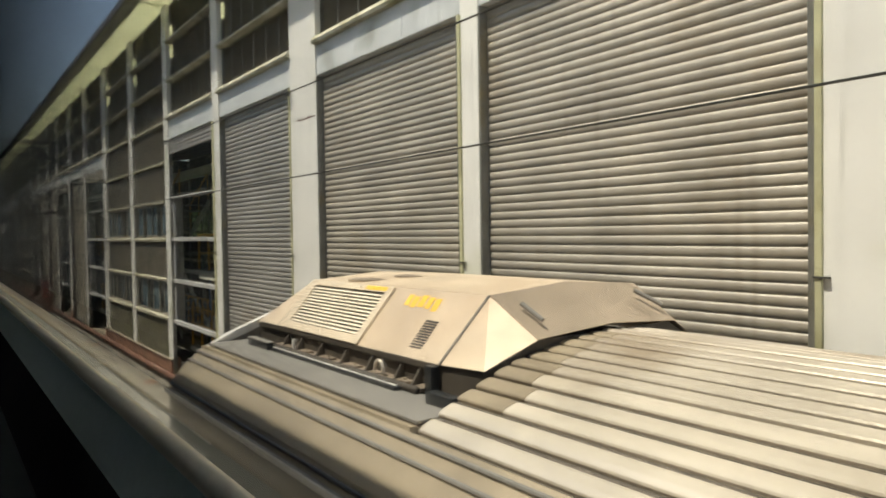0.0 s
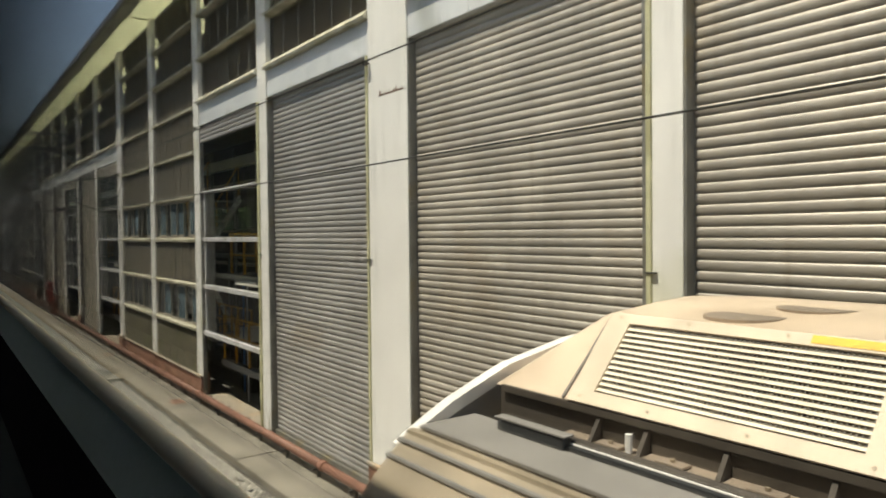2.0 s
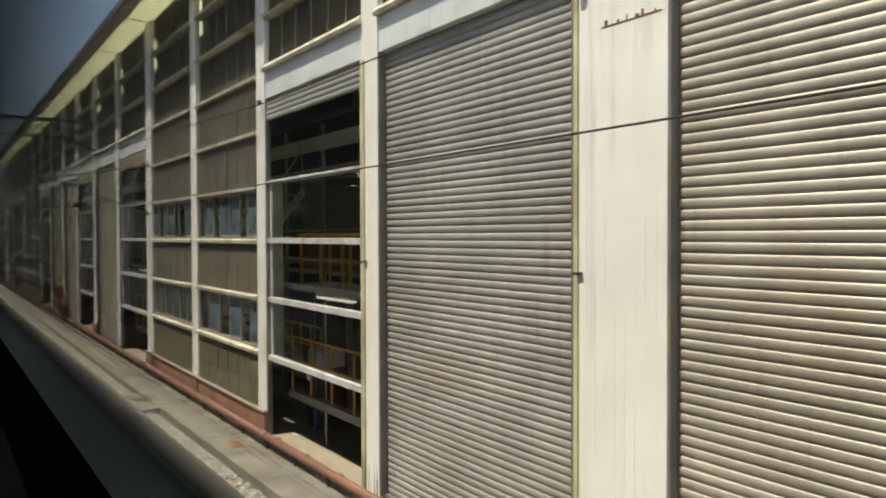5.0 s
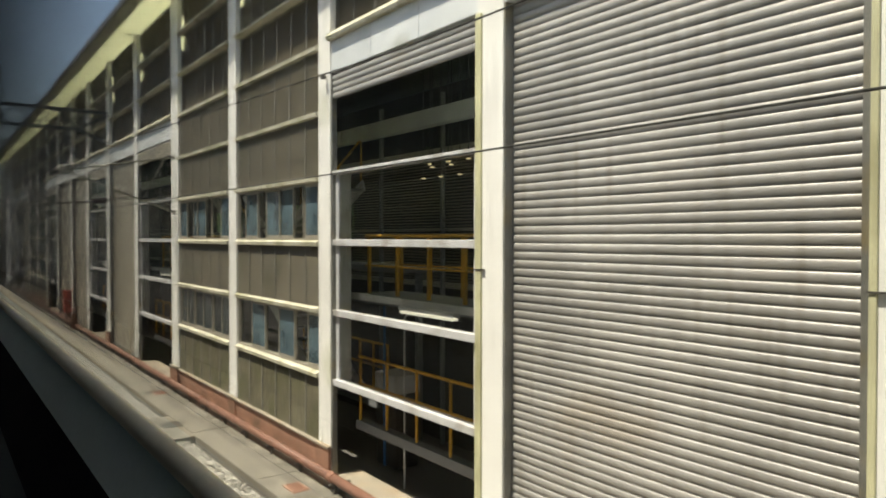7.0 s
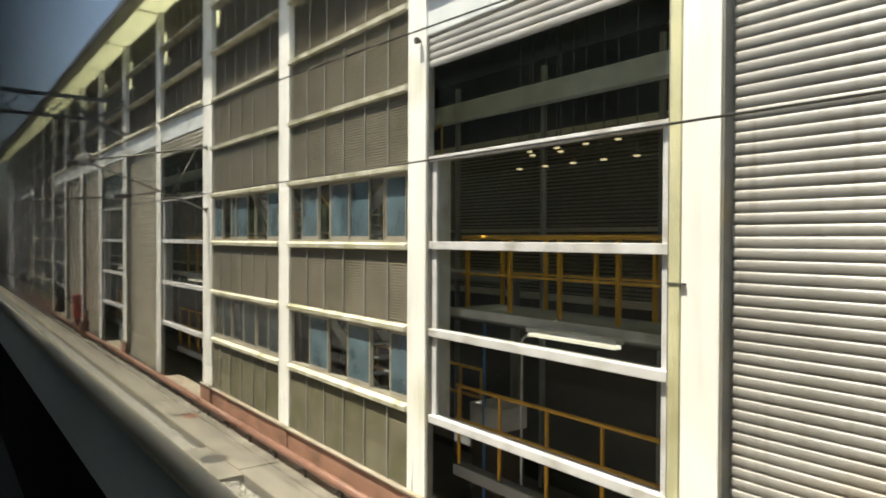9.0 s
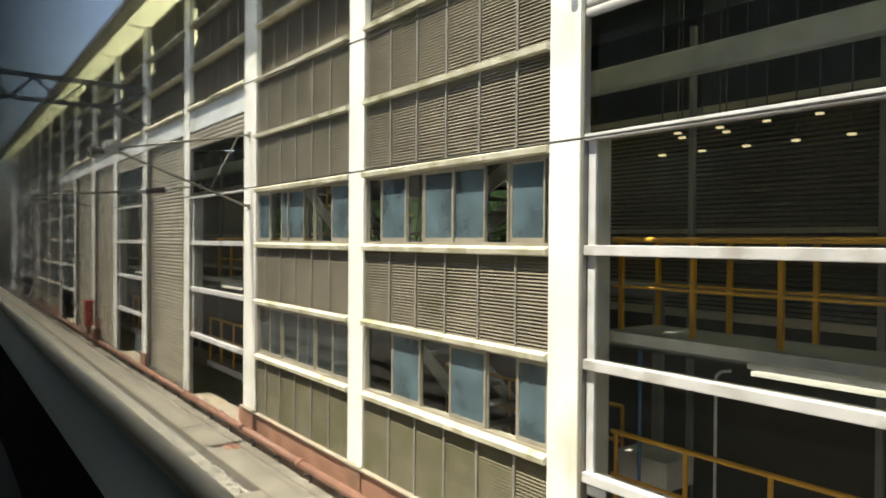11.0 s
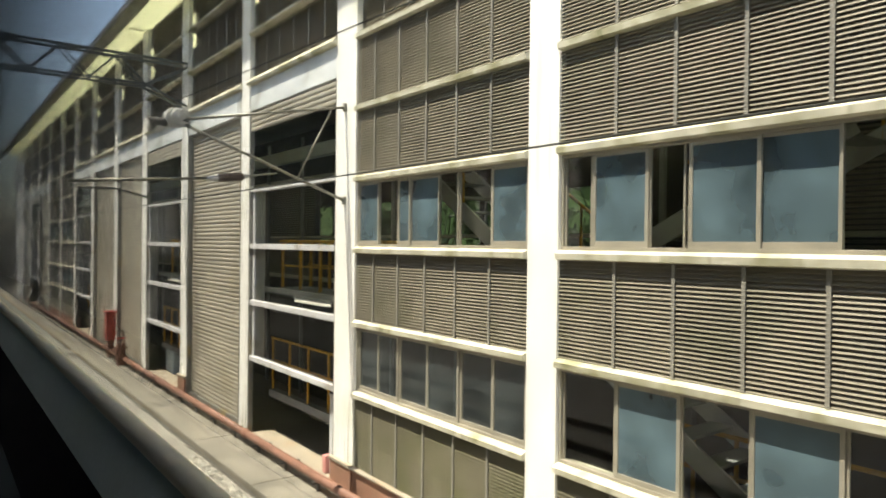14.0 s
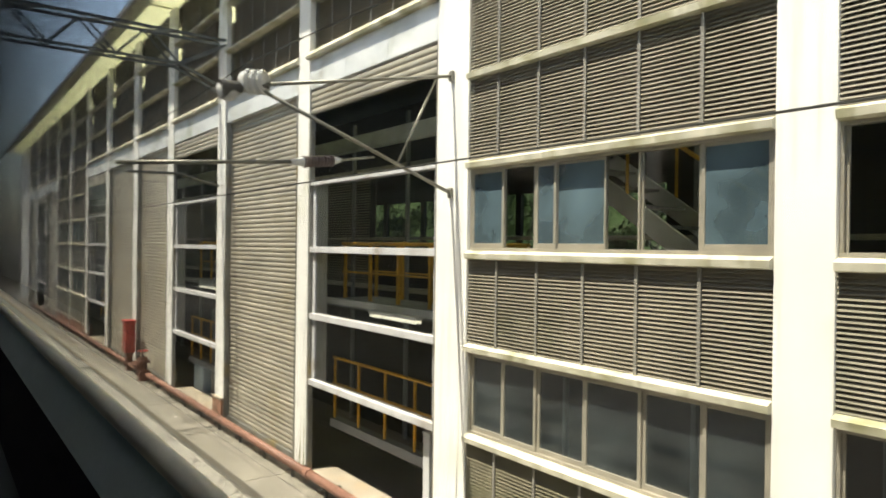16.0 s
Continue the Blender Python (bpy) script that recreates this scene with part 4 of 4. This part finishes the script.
for ly in (2.78, 3.28, 3.58, 3.88, 4.12):
    pad = part("bolted_pad", cuboid(1.785, 1.832, ly - 0.05, ly + 0.05, 3.2845, 3.294, 0.003), POD_SHADE_GRIME, unit)
    part("bolt_head", rod(bmesh.new(), (1.808, ly, 3.294), (1.808, ly, 3.304), 0.009, 6), TRAIN_ROOF, pad)
part("pin", rod(bmesh.new(), (1.80, 4.04, 3.284), (1.80, 4.04, 3.345), 0.012, 10), WHITE_EDGE, unit, "short bright upright pin")
bm = bmesh.new()
for i in range(12):
    a, b = math.pi * (1.1 * i / 12 - 0.05), math.pi * (1.1 * (i + 1) / 12 - 0.05)
    rod(bm, (1.80, 3.01 + 0.040 * math.cos(a), 3.305 + 0.050 * math.sin(a)), (1.80, 3.01 + 0.040 * math.cos(b), 3.305 + 0.050 * math.sin(b)), 0.010, 8)
part("lifting_lug", bm, TRAIN_RIB, unit)
# fine comb behind the grille slats, a seam at the far crease, screws round the frame
bm = bmesh.new()
for i in range(60):
    side_plate(bm, G0 + 0.065 + i * 0.0146, G0 + 0.070 + i * 0.0146, 0.13, 0.88, 0.003, 0.004)
tagged(part("grille_comb", bm, TRAIN_GREY, unit), kind="stuff")
part("edge_seam", rod(bmesh.new(), on_side(4.372, 0.02) + OUT * 0.002, on_side(4.345, 0.97) + OUT * 0.002, 0.007, 6), TRAIN_GREY, unit)
for ya, k in ((G0 + 0.03, 0.05), (G0 + 0.03, 0.94), (G0 + 0.36, 0.06), (G0 + 0.36, 0.94), (G0 + 0.7, 0.06), (G0 + 0.7, 0.94), (G1 - 0.05, 0.06), (G1 - 0.05, 0.94)):
    part("frame_screw", rod(bmesh.new(), on_side(ya, k) + OUT * 0.014, on_side(ya, k) + OUT * 0.018, 0.006, 8), TRAIN_ROOF, unit)
for ya in (2.66, 2.95, 3.18):
    part("casing_bolt", rod(bmesh.new(), on_side(ya, 0.06) + OUT * 0.0, on_side(ya, 0.06) + OUT * 0.005, 0.006, 8), TRAIN_ROOF, unit)

# ---- carriage that the camera looks out of ----
coach = tagged(new("carriage"), "dark carriage interior with long side window", "carriage", kind="structure")
LX, C0, C1 = 0.30, -8.0, 60.0
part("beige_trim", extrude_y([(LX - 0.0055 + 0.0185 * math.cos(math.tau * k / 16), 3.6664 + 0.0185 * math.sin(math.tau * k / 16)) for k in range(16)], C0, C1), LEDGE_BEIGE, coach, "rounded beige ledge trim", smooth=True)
part("grey_panel", extrude_y([(LX - 0.004, 3.668), (LX - 0.014, 3.668), (LX - 0.06, 3.55), (LX - 0.05, 3.52)], C0, C1), LEDGE_PALE, coach)
part("rubber_seal", extrude_y([(LX - 0.06, 3.562), (LX - 0.05, 3.50), (LX - 0.13, 3.38), (LX - 0.16, 3.42)], C0, C1), RUBBER, coach)
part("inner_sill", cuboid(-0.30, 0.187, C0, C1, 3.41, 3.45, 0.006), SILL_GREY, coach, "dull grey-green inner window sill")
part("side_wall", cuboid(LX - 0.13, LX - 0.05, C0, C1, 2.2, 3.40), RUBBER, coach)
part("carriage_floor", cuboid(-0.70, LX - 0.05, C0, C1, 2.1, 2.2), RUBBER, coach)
# Unseen wall set close by to darken reflections in the panes
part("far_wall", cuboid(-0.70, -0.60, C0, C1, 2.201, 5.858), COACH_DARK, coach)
# Unseen roof strip added to keep sun off the ledge
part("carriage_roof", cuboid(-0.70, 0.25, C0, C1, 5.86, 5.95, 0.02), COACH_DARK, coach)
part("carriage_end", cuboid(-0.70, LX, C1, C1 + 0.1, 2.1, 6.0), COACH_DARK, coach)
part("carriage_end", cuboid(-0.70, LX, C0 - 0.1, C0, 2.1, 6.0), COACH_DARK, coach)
for gx in (0.335, 0.343, 0.351, 0.359):
    pane = part("window_pane", sheet(gx, C0, C1, 3.40, 12.0), COACH_GLASS, coach, "long clear carriage window pane")
    pane.visible_shadow = False
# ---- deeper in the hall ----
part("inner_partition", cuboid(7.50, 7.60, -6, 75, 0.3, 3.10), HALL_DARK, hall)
part("partition_sill", cuboid(7.40, 7.50, -6, 75, 4.12, 4.18, 0.01), FRAME_ALU, hall)
part("partition_rail", cuboid(7.40, 7.50, -6, 75, 3.102, 3.20, 0.01), FRAME_ALU, hall)
bm = bmesh.new()
for z0, n in ((3.22, 16), (4.20, 24)):
    for i in range(n):
        z = z0 + i * 0.056
        for ya, yb in ((-6, 22.4), (33.0, 75)):
            bm.faces.new([bm.verts.new(q) for q in ((7.45, ya, z), (7.45, yb, z), (7.49, yb, z + 0.034), (7.49, ya, z + 0.034))])
tagged(part("partition_louvre", bm, LOUVRE, hall), kind="stuff")
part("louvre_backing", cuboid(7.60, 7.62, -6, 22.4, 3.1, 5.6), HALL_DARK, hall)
# Louvres and backing past y 33 are added to keep far bays dark
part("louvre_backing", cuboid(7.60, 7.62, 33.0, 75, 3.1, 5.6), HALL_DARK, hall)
part("partition_head", cuboid(7.40, 7.50, -6, 75, 5.55, 5.63, 0.01), FRAME_ALU, hall)
for i in range(26):
    yy = 4.4 + i * 2.077
    part("partition_post", cuboid(7.32, 7.39, yy - 0.035, yy + 0.035, 0.3, 6.6, 0.01), PLATFORM_GREY, hall)
part("crane_beam", cuboid(6.42, 6.6, -6, 75, 5.80, 6.07, 0.02), CRANE_BLUE, hall, "long grey-blue crane runway beam")
lx = 7.1
for yy, lz in [(17.05 + 0.533 * k, 5.05) for k in range(5)] + [(17.35 + 0.54 * k, 5.29) for k in range(4)] + [(18.35 + 0.56 * k, 5.23) for k in range(2)]:
    lamp = thing("hanging_lamp", "small glowing lamp hung from the hall roof", "lamp", "hanging hall lamps")
    part("lamp_rod", rod(bmesh.new(), (lx, yy, lz + 0.04), (lx, yy, 10.2), 0.008, 5), DARK_STEEL, lamp)
    part("lamp_head", cuboid(lx - 0.03, lx + 0.03, yy - 0.035, yy + 0.035, lz, lz + 0.022, 0.006), LAMP_GLOW, lamp)

# ---- column fittings ----
for (y0, y1), nxt in list(zip(COLUMNS, BAYS))[:4]:
    duct = thing("wall_duct", "narrow pale duct running up the column edge", "duct", "ducts on the columns")
    a, b = (y1 - 0.02, y1 + 0.032) if nxt == "shutter" else (y1 - 0.10, y1 + 0.004)
    part("duct_run", cuboid(FRONT - 0.025, FRONT + 0.06, a, b, WALK_Z + 0.02, 6.48, 0.012), DUCT_PAINT, duct)
    part("duct_clip", cuboid(FRONT - 0.033, FRONT + 0.0, a - 0.05, b + 0.01, 3.644, 3.658), DARK_STEEL, duct)
    if y0 > 30:
        part("duct_clip", cuboid(FRONT - 0.033, FRONT + 0.0, a - 0.05, b + 0.01, 1.644, 1.658), DARK_STEEL, duct)

feed = thing("switch_box", "weathered cable box bracketed on a column", "junction box")
part("box_body", cuboid(4.64, 4.88, 5.98, 6.30, 3.08, 3.23, 0.012), LEDGE_CEMENT, feed)
part("lid", cuboid(4.62, 4.90, 6.08, 6.33, 3.231, 3.252, 0.006), TRAIN_ROOF, feed)
part("insulator", rod(bmesh.new(), (4.68, 5.86, 3.19), (4.68, 5.98, 3.19), 0.03, 12), PORCELAIN, feed)
part("bracket", cuboid(4.62, 4.90, 5.86, 6.02, 3.09, 3.12, 0.004), DARK_STEEL, feed)

for ky, kz in ((10.90, 6.36), (18.61, 6.45)):
    knob = thing("wire_knob", "small dark round wire knob screwed to a column", "knob", "wire knobs on the columns")
    part("knob_head", rod(rod(bmesh.new(), (FRONT - 0.085, ky, kz), (FRONT - 0.045, ky, kz), 0.045, 14, 0.036), (FRONT - 0.045, ky, kz), (FRONT - 0.03, ky, kz), 0.026, 12), DARK_STEEL, knob)
    part("knob_pin", rod(bmesh.new(), (FRONT - 0.031, ky, kz), (FRONT + 0.002, ky, kz), 0.012, 8), DARK_STEEL, knob)
mark = thing("rust_mark", "rusty line with short ticks on the broad column", "stain")
part("rust_line", cuboid(FRONT - 0.003, FRONT + 0.001, 10.03, 10.67, 5.868, 5.884), RUSTY, mark)
for k, my in enumerate((10.09, 10.21, 10.26, 10.38, 10.47, 10.60)):
    part("rust_tick", cuboid(FRONT - 0.0035, FRONT + 0.001, my, my + 0.014 + 0.012 * (k % 3), 5.884, 5.91 + 0.025 * (k % 2)), RUSTY, mark)

# ---- walkway covers and stains with a shape of their own ----
for ya, yb in ((22.03, 23.80), (43.0, 44.2)):
    part("cross_slab", cuboid(3.42, 3.932, ya, yb, -0.2, WALK_Z + 0.002, 0.012), CONCRETE, walk_ob)
cover = thing("manhole_cover", "round dark iron manhole cover in the walkway", "manhole cover")
part("cover_plate", rod(bmesh.new(), (3.80, 23.06, WALK_Z), (3.80, 23.06, WALK_Z + 0.014), 0.21, 28), DARK_STEEL, cover)
part("cover_rim", rod(bmesh.new(), (3.80, 23.06, WALK_Z - 0.002), (3.80, 23.06, WALK_Z + 0.008), 0.25, 28), GUIDE_STEEL, cover)
for gy, gx in ((18.45, 4.30), (26.18, 4.34)):
    grate = thing("rusty_grate", "small rusty brown drain grate in the concrete", "grate", "drain grates of the walkway")
    part("grate_frame", cuboid(gx - 0.13, gx + 0.13, gy - 0.2, gy + 0.2, WALK_Z - 0.01, WALK_Z + 0.009, 0.003), PLINTH, grate)
    for k in range(5):
        part("bar", cuboid(gx - 0.10, gx + 0.10, gy - 0.16 + k * 0.075, gy - 0.13 + k * 0.075, WALK_Z + 0.0095, WALK_Z + 0.016), PIPE_PAINT, grate)

# ---- things inside the open bays ----
for py, h in ((27.43, 1.62),):
    post = thing("steel_post", "pale grey steel post beside the opening", "post")
    part("post_shaft", cuboid(5.08, 5.20, py, py + 0.14, WALK_Z + 0.05, h, 0.012), RAIL_STEEL, post)
    part("post_cap", cuboid(5.07, 5.21, py - 0.01, py + 0.15, h + 0.001, h + 0.02, 0.004), RAIL_STEEL, post)
    part("pink_base", cuboid(5.02, 5.16, py + 0.15, py + 0.27, WALK_Z + 0.05, WALK_Z + 0.34, 0.03), PINK_PAINT, post, "faded pink base block")
box_ob = thing("tool_cabinet", "pale blue-grey metal cabinet on the hall floor", "cabinet")
part("cabinet_body", cuboid(5.46, 5.95, 37.55, 38.27, WALK_Z - 0.02, 0.95, 0.012), PALE_BLUE, box_ob)
part("cabinet_door", cuboid(5.445, 5.459, 37.58, 38.24, WALK_Z + 0.04, 0.91, 0.004), PALE_BLUE, box_ob)
duct = thing("bent_duct", "grey bent ventilation duct in the bay", "duct")
bm = rod(bmesh.new(), (5.6, 37.10, WALK_Z), (5.6, 37.10, 2.35), 0.09, 14)
rod(bm, (5.6, 37.10, 2.33), (5.75, 36.77, 2.75), 0.09, 14)
rod(bm, (5.75, 36.77, 2.73), (5.75, 36.77, 3.03), 0.09, 14)
part("duct_tube", bm, PLATFORM_GREY, duct, smooth=True)
for by in (18.56,):
    blue = thing("blue_pipe", "thin blue vertical pipe inside the hall", "pipe")
    part("pipe_run", rod(bmesh.new(), (5.9, by, 0.3), (5.9, by, 3.02), 0.02, 10), BLUE_PAINT, blue)
cab = thing("storage_cabinet", "pale grey housing on an added dark body", "cabinet")
# Body added under the housing, near-black to sink into the hall's shade
part("cabinet_body", cuboid(5.92, 6.35, 18.25, 18.84, WALK_Z - 0.02, 1.50, 0.012), HALL_DARK, cab)
part("cabinet_top", cuboid(5.90, 6.37, 18.23, 18.86, 1.501, 1.80, 0.015), RAIL_STEEL, cab, "pale grey upper housing")
conduit = thing("conduit", "thin grey conduit rising to the tube light", "conduit")
bm = rod(bmesh.new(), (5.60, 17.52, WALK_Z - 0.02), (5.60, 17.52, 2.82), 0.014, 8)
rod(bm, (5.60, 17.52, 2.82), (5.61, 17.48, 2.87), 0.014, 8)
rod(bm, (5.61, 17.48, 2.87), (5.66, 17.41, 2.88), 0.014, 8)
part("conduit_run", bm, RAIL_STEEL, conduit)

# ---- trees behind the hall ----


def tree(x, y, height, seed):
    rnd = random.Random(seed)
    ob = thing("tree", "leafy green tree behind the depot hall", "tree", "trees behind the hall", at=(x, y, -0.15))
    bm = rod(bmesh.new(), (0, 0, 0), (0.1, 0.1, height * 0.45), 0.18, 9, 0.11)
    for k in range(6):
        a = k * 1.05 + rnd.uniform(-0.3, 0.3)
        rod(bm, (0.1, 0.1, height * rnd.uniform(0.3, 0.45)), (math.cos(a) * height * 0.24, math.sin(a) * height * 0.24, height * rnd.uniform(0.55, 0.8)), 0.07, 6, 0.02)
    part("trunk", bm, DARK_STEEL, ob, "brown bark trunk")
    verts, faces = [], []
    clumps = [Vector((rnd.gauss(0, height * 0.17), rnd.gauss(0, height * 0.2), height * rnd.uniform(0.35, 0.95))) for _ in range(16)]
    for c in clumps:
        for _ in range(90):
            q = c + Vector((rnd.gauss(0, 0.45), rnd.gauss(0, 0.45), rnd.gauss(0, 0.35)))
            e = Euler((rnd.uniform(0, 6), rnd.uniform(0, 6), rnd.uniform(0, 6))).to_matrix()
            b = len(verts)
            verts += [q + e @ Vector(d) * rnd.uniform(0.12, 0.22) for d in ((-1, 0, 0), (0, -0.45, 0), (1, 0, 0), (0, 0.45, 0.15))]
            faces.append((b, b + 1, b + 2, b + 3))
    me = bpy.data.meshes.new("crown")
    me.from_pydata(verts, [], faces)
    me.materials.append(LEAVES)
    shared("crown", me, ob)


for i in range(16):
    tree(26.5 + 1.8 * math.sin(i * 2.4), 8 + i * 4.3, 8.0 + 1.5 * math.sin(i * 1.3), 40 + i)
# added wooded bank that hides the sky behind the trees
rnd = random.Random(77)
verts, faces = [], []
for i in range(110):
    for j in range(12):
        verts.append((32 + j * 1.1 + rnd.uniform(-0.7, 0.7), -20 + i * 2.0 + rnd.uniform(-0.4, 0.4), -0.15 + j * 1.25 + (rnd.uniform(-0.8, 0.8) if j else 0)))
for i in range(109):
    for j in range(11):
        a = i * 12 + j
        faces.append((a, a + 1, a + 13, a + 12))
me = bpy.data.meshes.new("wooded_bank")
me.from_pydata(verts, [], faces)
me.materials.append(LEAVES)
tagged(new("wooded_bank", me), "added dark green bank hiding the sky behind the hall", "bank", kind="structure")
# ---- stairs behind the louvred bays ----


def staircase(x, y0, z0, y1, z1, steps, railed=True):
    ob = thing("steel_staircase", "pale grey steel staircase inside the hall", "staircase", "stairs of the hall")
    for sx in (x, x + 0.8):
        part("stringer", beam(bmesh.new(), (sx, y0, z0), (sx, y1, z1), 0.03, 0.20), RAIL_STEEL, ob)
    for i in range(steps):
        k = (i + 0.5) / steps
        yy, zz = y0 + (y1 - y0) * k, z0 + (z1 - z0) * k
        part("tread", cuboid(x + 0.02, x + 0.78, yy - 0.12, yy + 0.12, zz - 0.02, zz + 0.01), PLATFORM_GREY, ob)
    for sx in (x, x + 0.8) if railed else ():
        part("handrail", rod(bmesh.new(), (sx, y0, z0 + 0.9), (sx, y1, z1 + 0.9), 0.02, 8), YELLOW_PAINT, ob)
        for k in (0.05, 0.5, 0.95):
            yy, zz = y0 + (y1 - y0) * k, z0 + (z1 - z0) * k
            part("handrail_post", rod(bmesh.new(), (sx, yy, zz), (sx, yy, zz + 0.9), 0.016, 8), YELLOW_PAINT, ob)
    return ob


staircase(5.45, 26.1, 5.35, 23.3, 3.50, 9)
staircase(5.65, 22.13, 4.0, 20.17, 4.98, 6)
staircase(5.55, 22.38, 2.72, 19.97, 1.20, 8, False)
for y0, y1 in ((19.1, 22.4),):
    guard = thing("guard_rail", "yellow tubular guard rail behind the sliding windows", "guard rail", "yellow guard rails")
    for z in (2.15, 1.75):
        part("rail", rod(bmesh.new(), (6.3, y0, z), (6.3, y1, z), 0.024), YELLOW_PAINT, guard)
    for i in range(8):
        yy = y0 + (y1 - y0) * i / 7
        part("post", rod(bmesh.new(), (6.3, yy, 1.16), (6.3, yy, 2.15), 0.022), YELLOW_PAINT, guard)
    part("toe_beam", cuboid(6.24, 6.4, y0, y1, 1.02, 1.16, 0.01), PLATFORM_GREY, guard, "grey steel edge beam")
    deck = thing("landing", "grey steel landing inside the hall", "landing")
    part("deck", cuboid(6.5, 7.3, y0 - 0.2, y1 + 0.2, 3.40, 3.5, 0.01), PLATFORM_GREY, deck)
    for yy in (y0, y1):
        part("support_post", cuboid(6.9, 7.0, yy - 0.05, yy + 0.05, 0.3, 3.398), PLATFORM_GREY, deck)

# plinth carried across the column feet
for y0, y1 in COLUMNS[2:3] + COLUMNS[4:7] + COLUMNS[8:9]:
    foot = tagged(new("column_foot"), "red-brown plinth block with cement cap at the column", "plinth", "column feet", "structure")
    part("foot_block", cuboid(FRONT - 0.05, FRONT - 0.002, y0 - 0.02, y1 + 0.02, WALK_Z - 0.05, 0.77, 0.012), PLINTH, foot)
    part("foot_cap", cuboid(FRONT - 0.07, FRONT - 0.002, y0 - 0.03, y1 + 0.03, 0.772, 0.82, 0.01), LEDGE_CEMENT, foot)

# board joints on the broad columns
for ob in [o for o in bpy.data.objects if o.name.split(".")[0] == "column"]:
    ys = [v.co.y for v in ob.data.vertices]
    if max(ys) - min(ys) > 0.8:
        for i in range(1, 9):
            yy = min(ys) + (max(ys) - min(ys)) * i / 9
            part("board_joint", cuboid(FRONT - 0.0025, FRONT + 0.001, yy - 0.004, yy + 0.004, WALK_Z + 0.02, 9.9), COLUMN_PAINT, ob)

# ---- moss runs and scuffs on the columns ----
MOSS = material("dark_moss_run", (0.22, 0.22, 0.11), 0.9, vary=0.4, scale=9)
rnd = random.Random(12)
for ob in [o for o in bpy.data.objects if o.name.split(".")[0] == "column"]:
    ys = [v.co.y for v in ob.data.vertices]
    lo, hi = min(ys) + 0.05, max(ys) - 0.12
    for i in range(3 + int((hi - lo) * 5)):
        yy = rnd.uniform(lo, hi)
        top = WALK_Z + abs(rnd.gauss(0.35, 0.35)) + 0.15
        w = rnd.uniform(0.006, 0.022)
        bm = bmesh.new()
        left, right = [], []
        for k in range(7):
            z = WALK_Z + (top - WALK_Z) * k / 6
            ww = w * (1 - (k / 6) ** 2) + rnd.uniform(0, 0.004)
            left.append(bm.verts.new((FRONT - 0.0015, yy - ww, z)))
            right.append(bm.verts.new((FRONT - 0.0015, yy + ww * rnd.uniform(0.6, 1.2), z)))
        for k in range(6):
            bm.faces.new((left[k], left[k + 1], right[k + 1], right[k]))
        part("moss_run", bm, MOSS, ob)
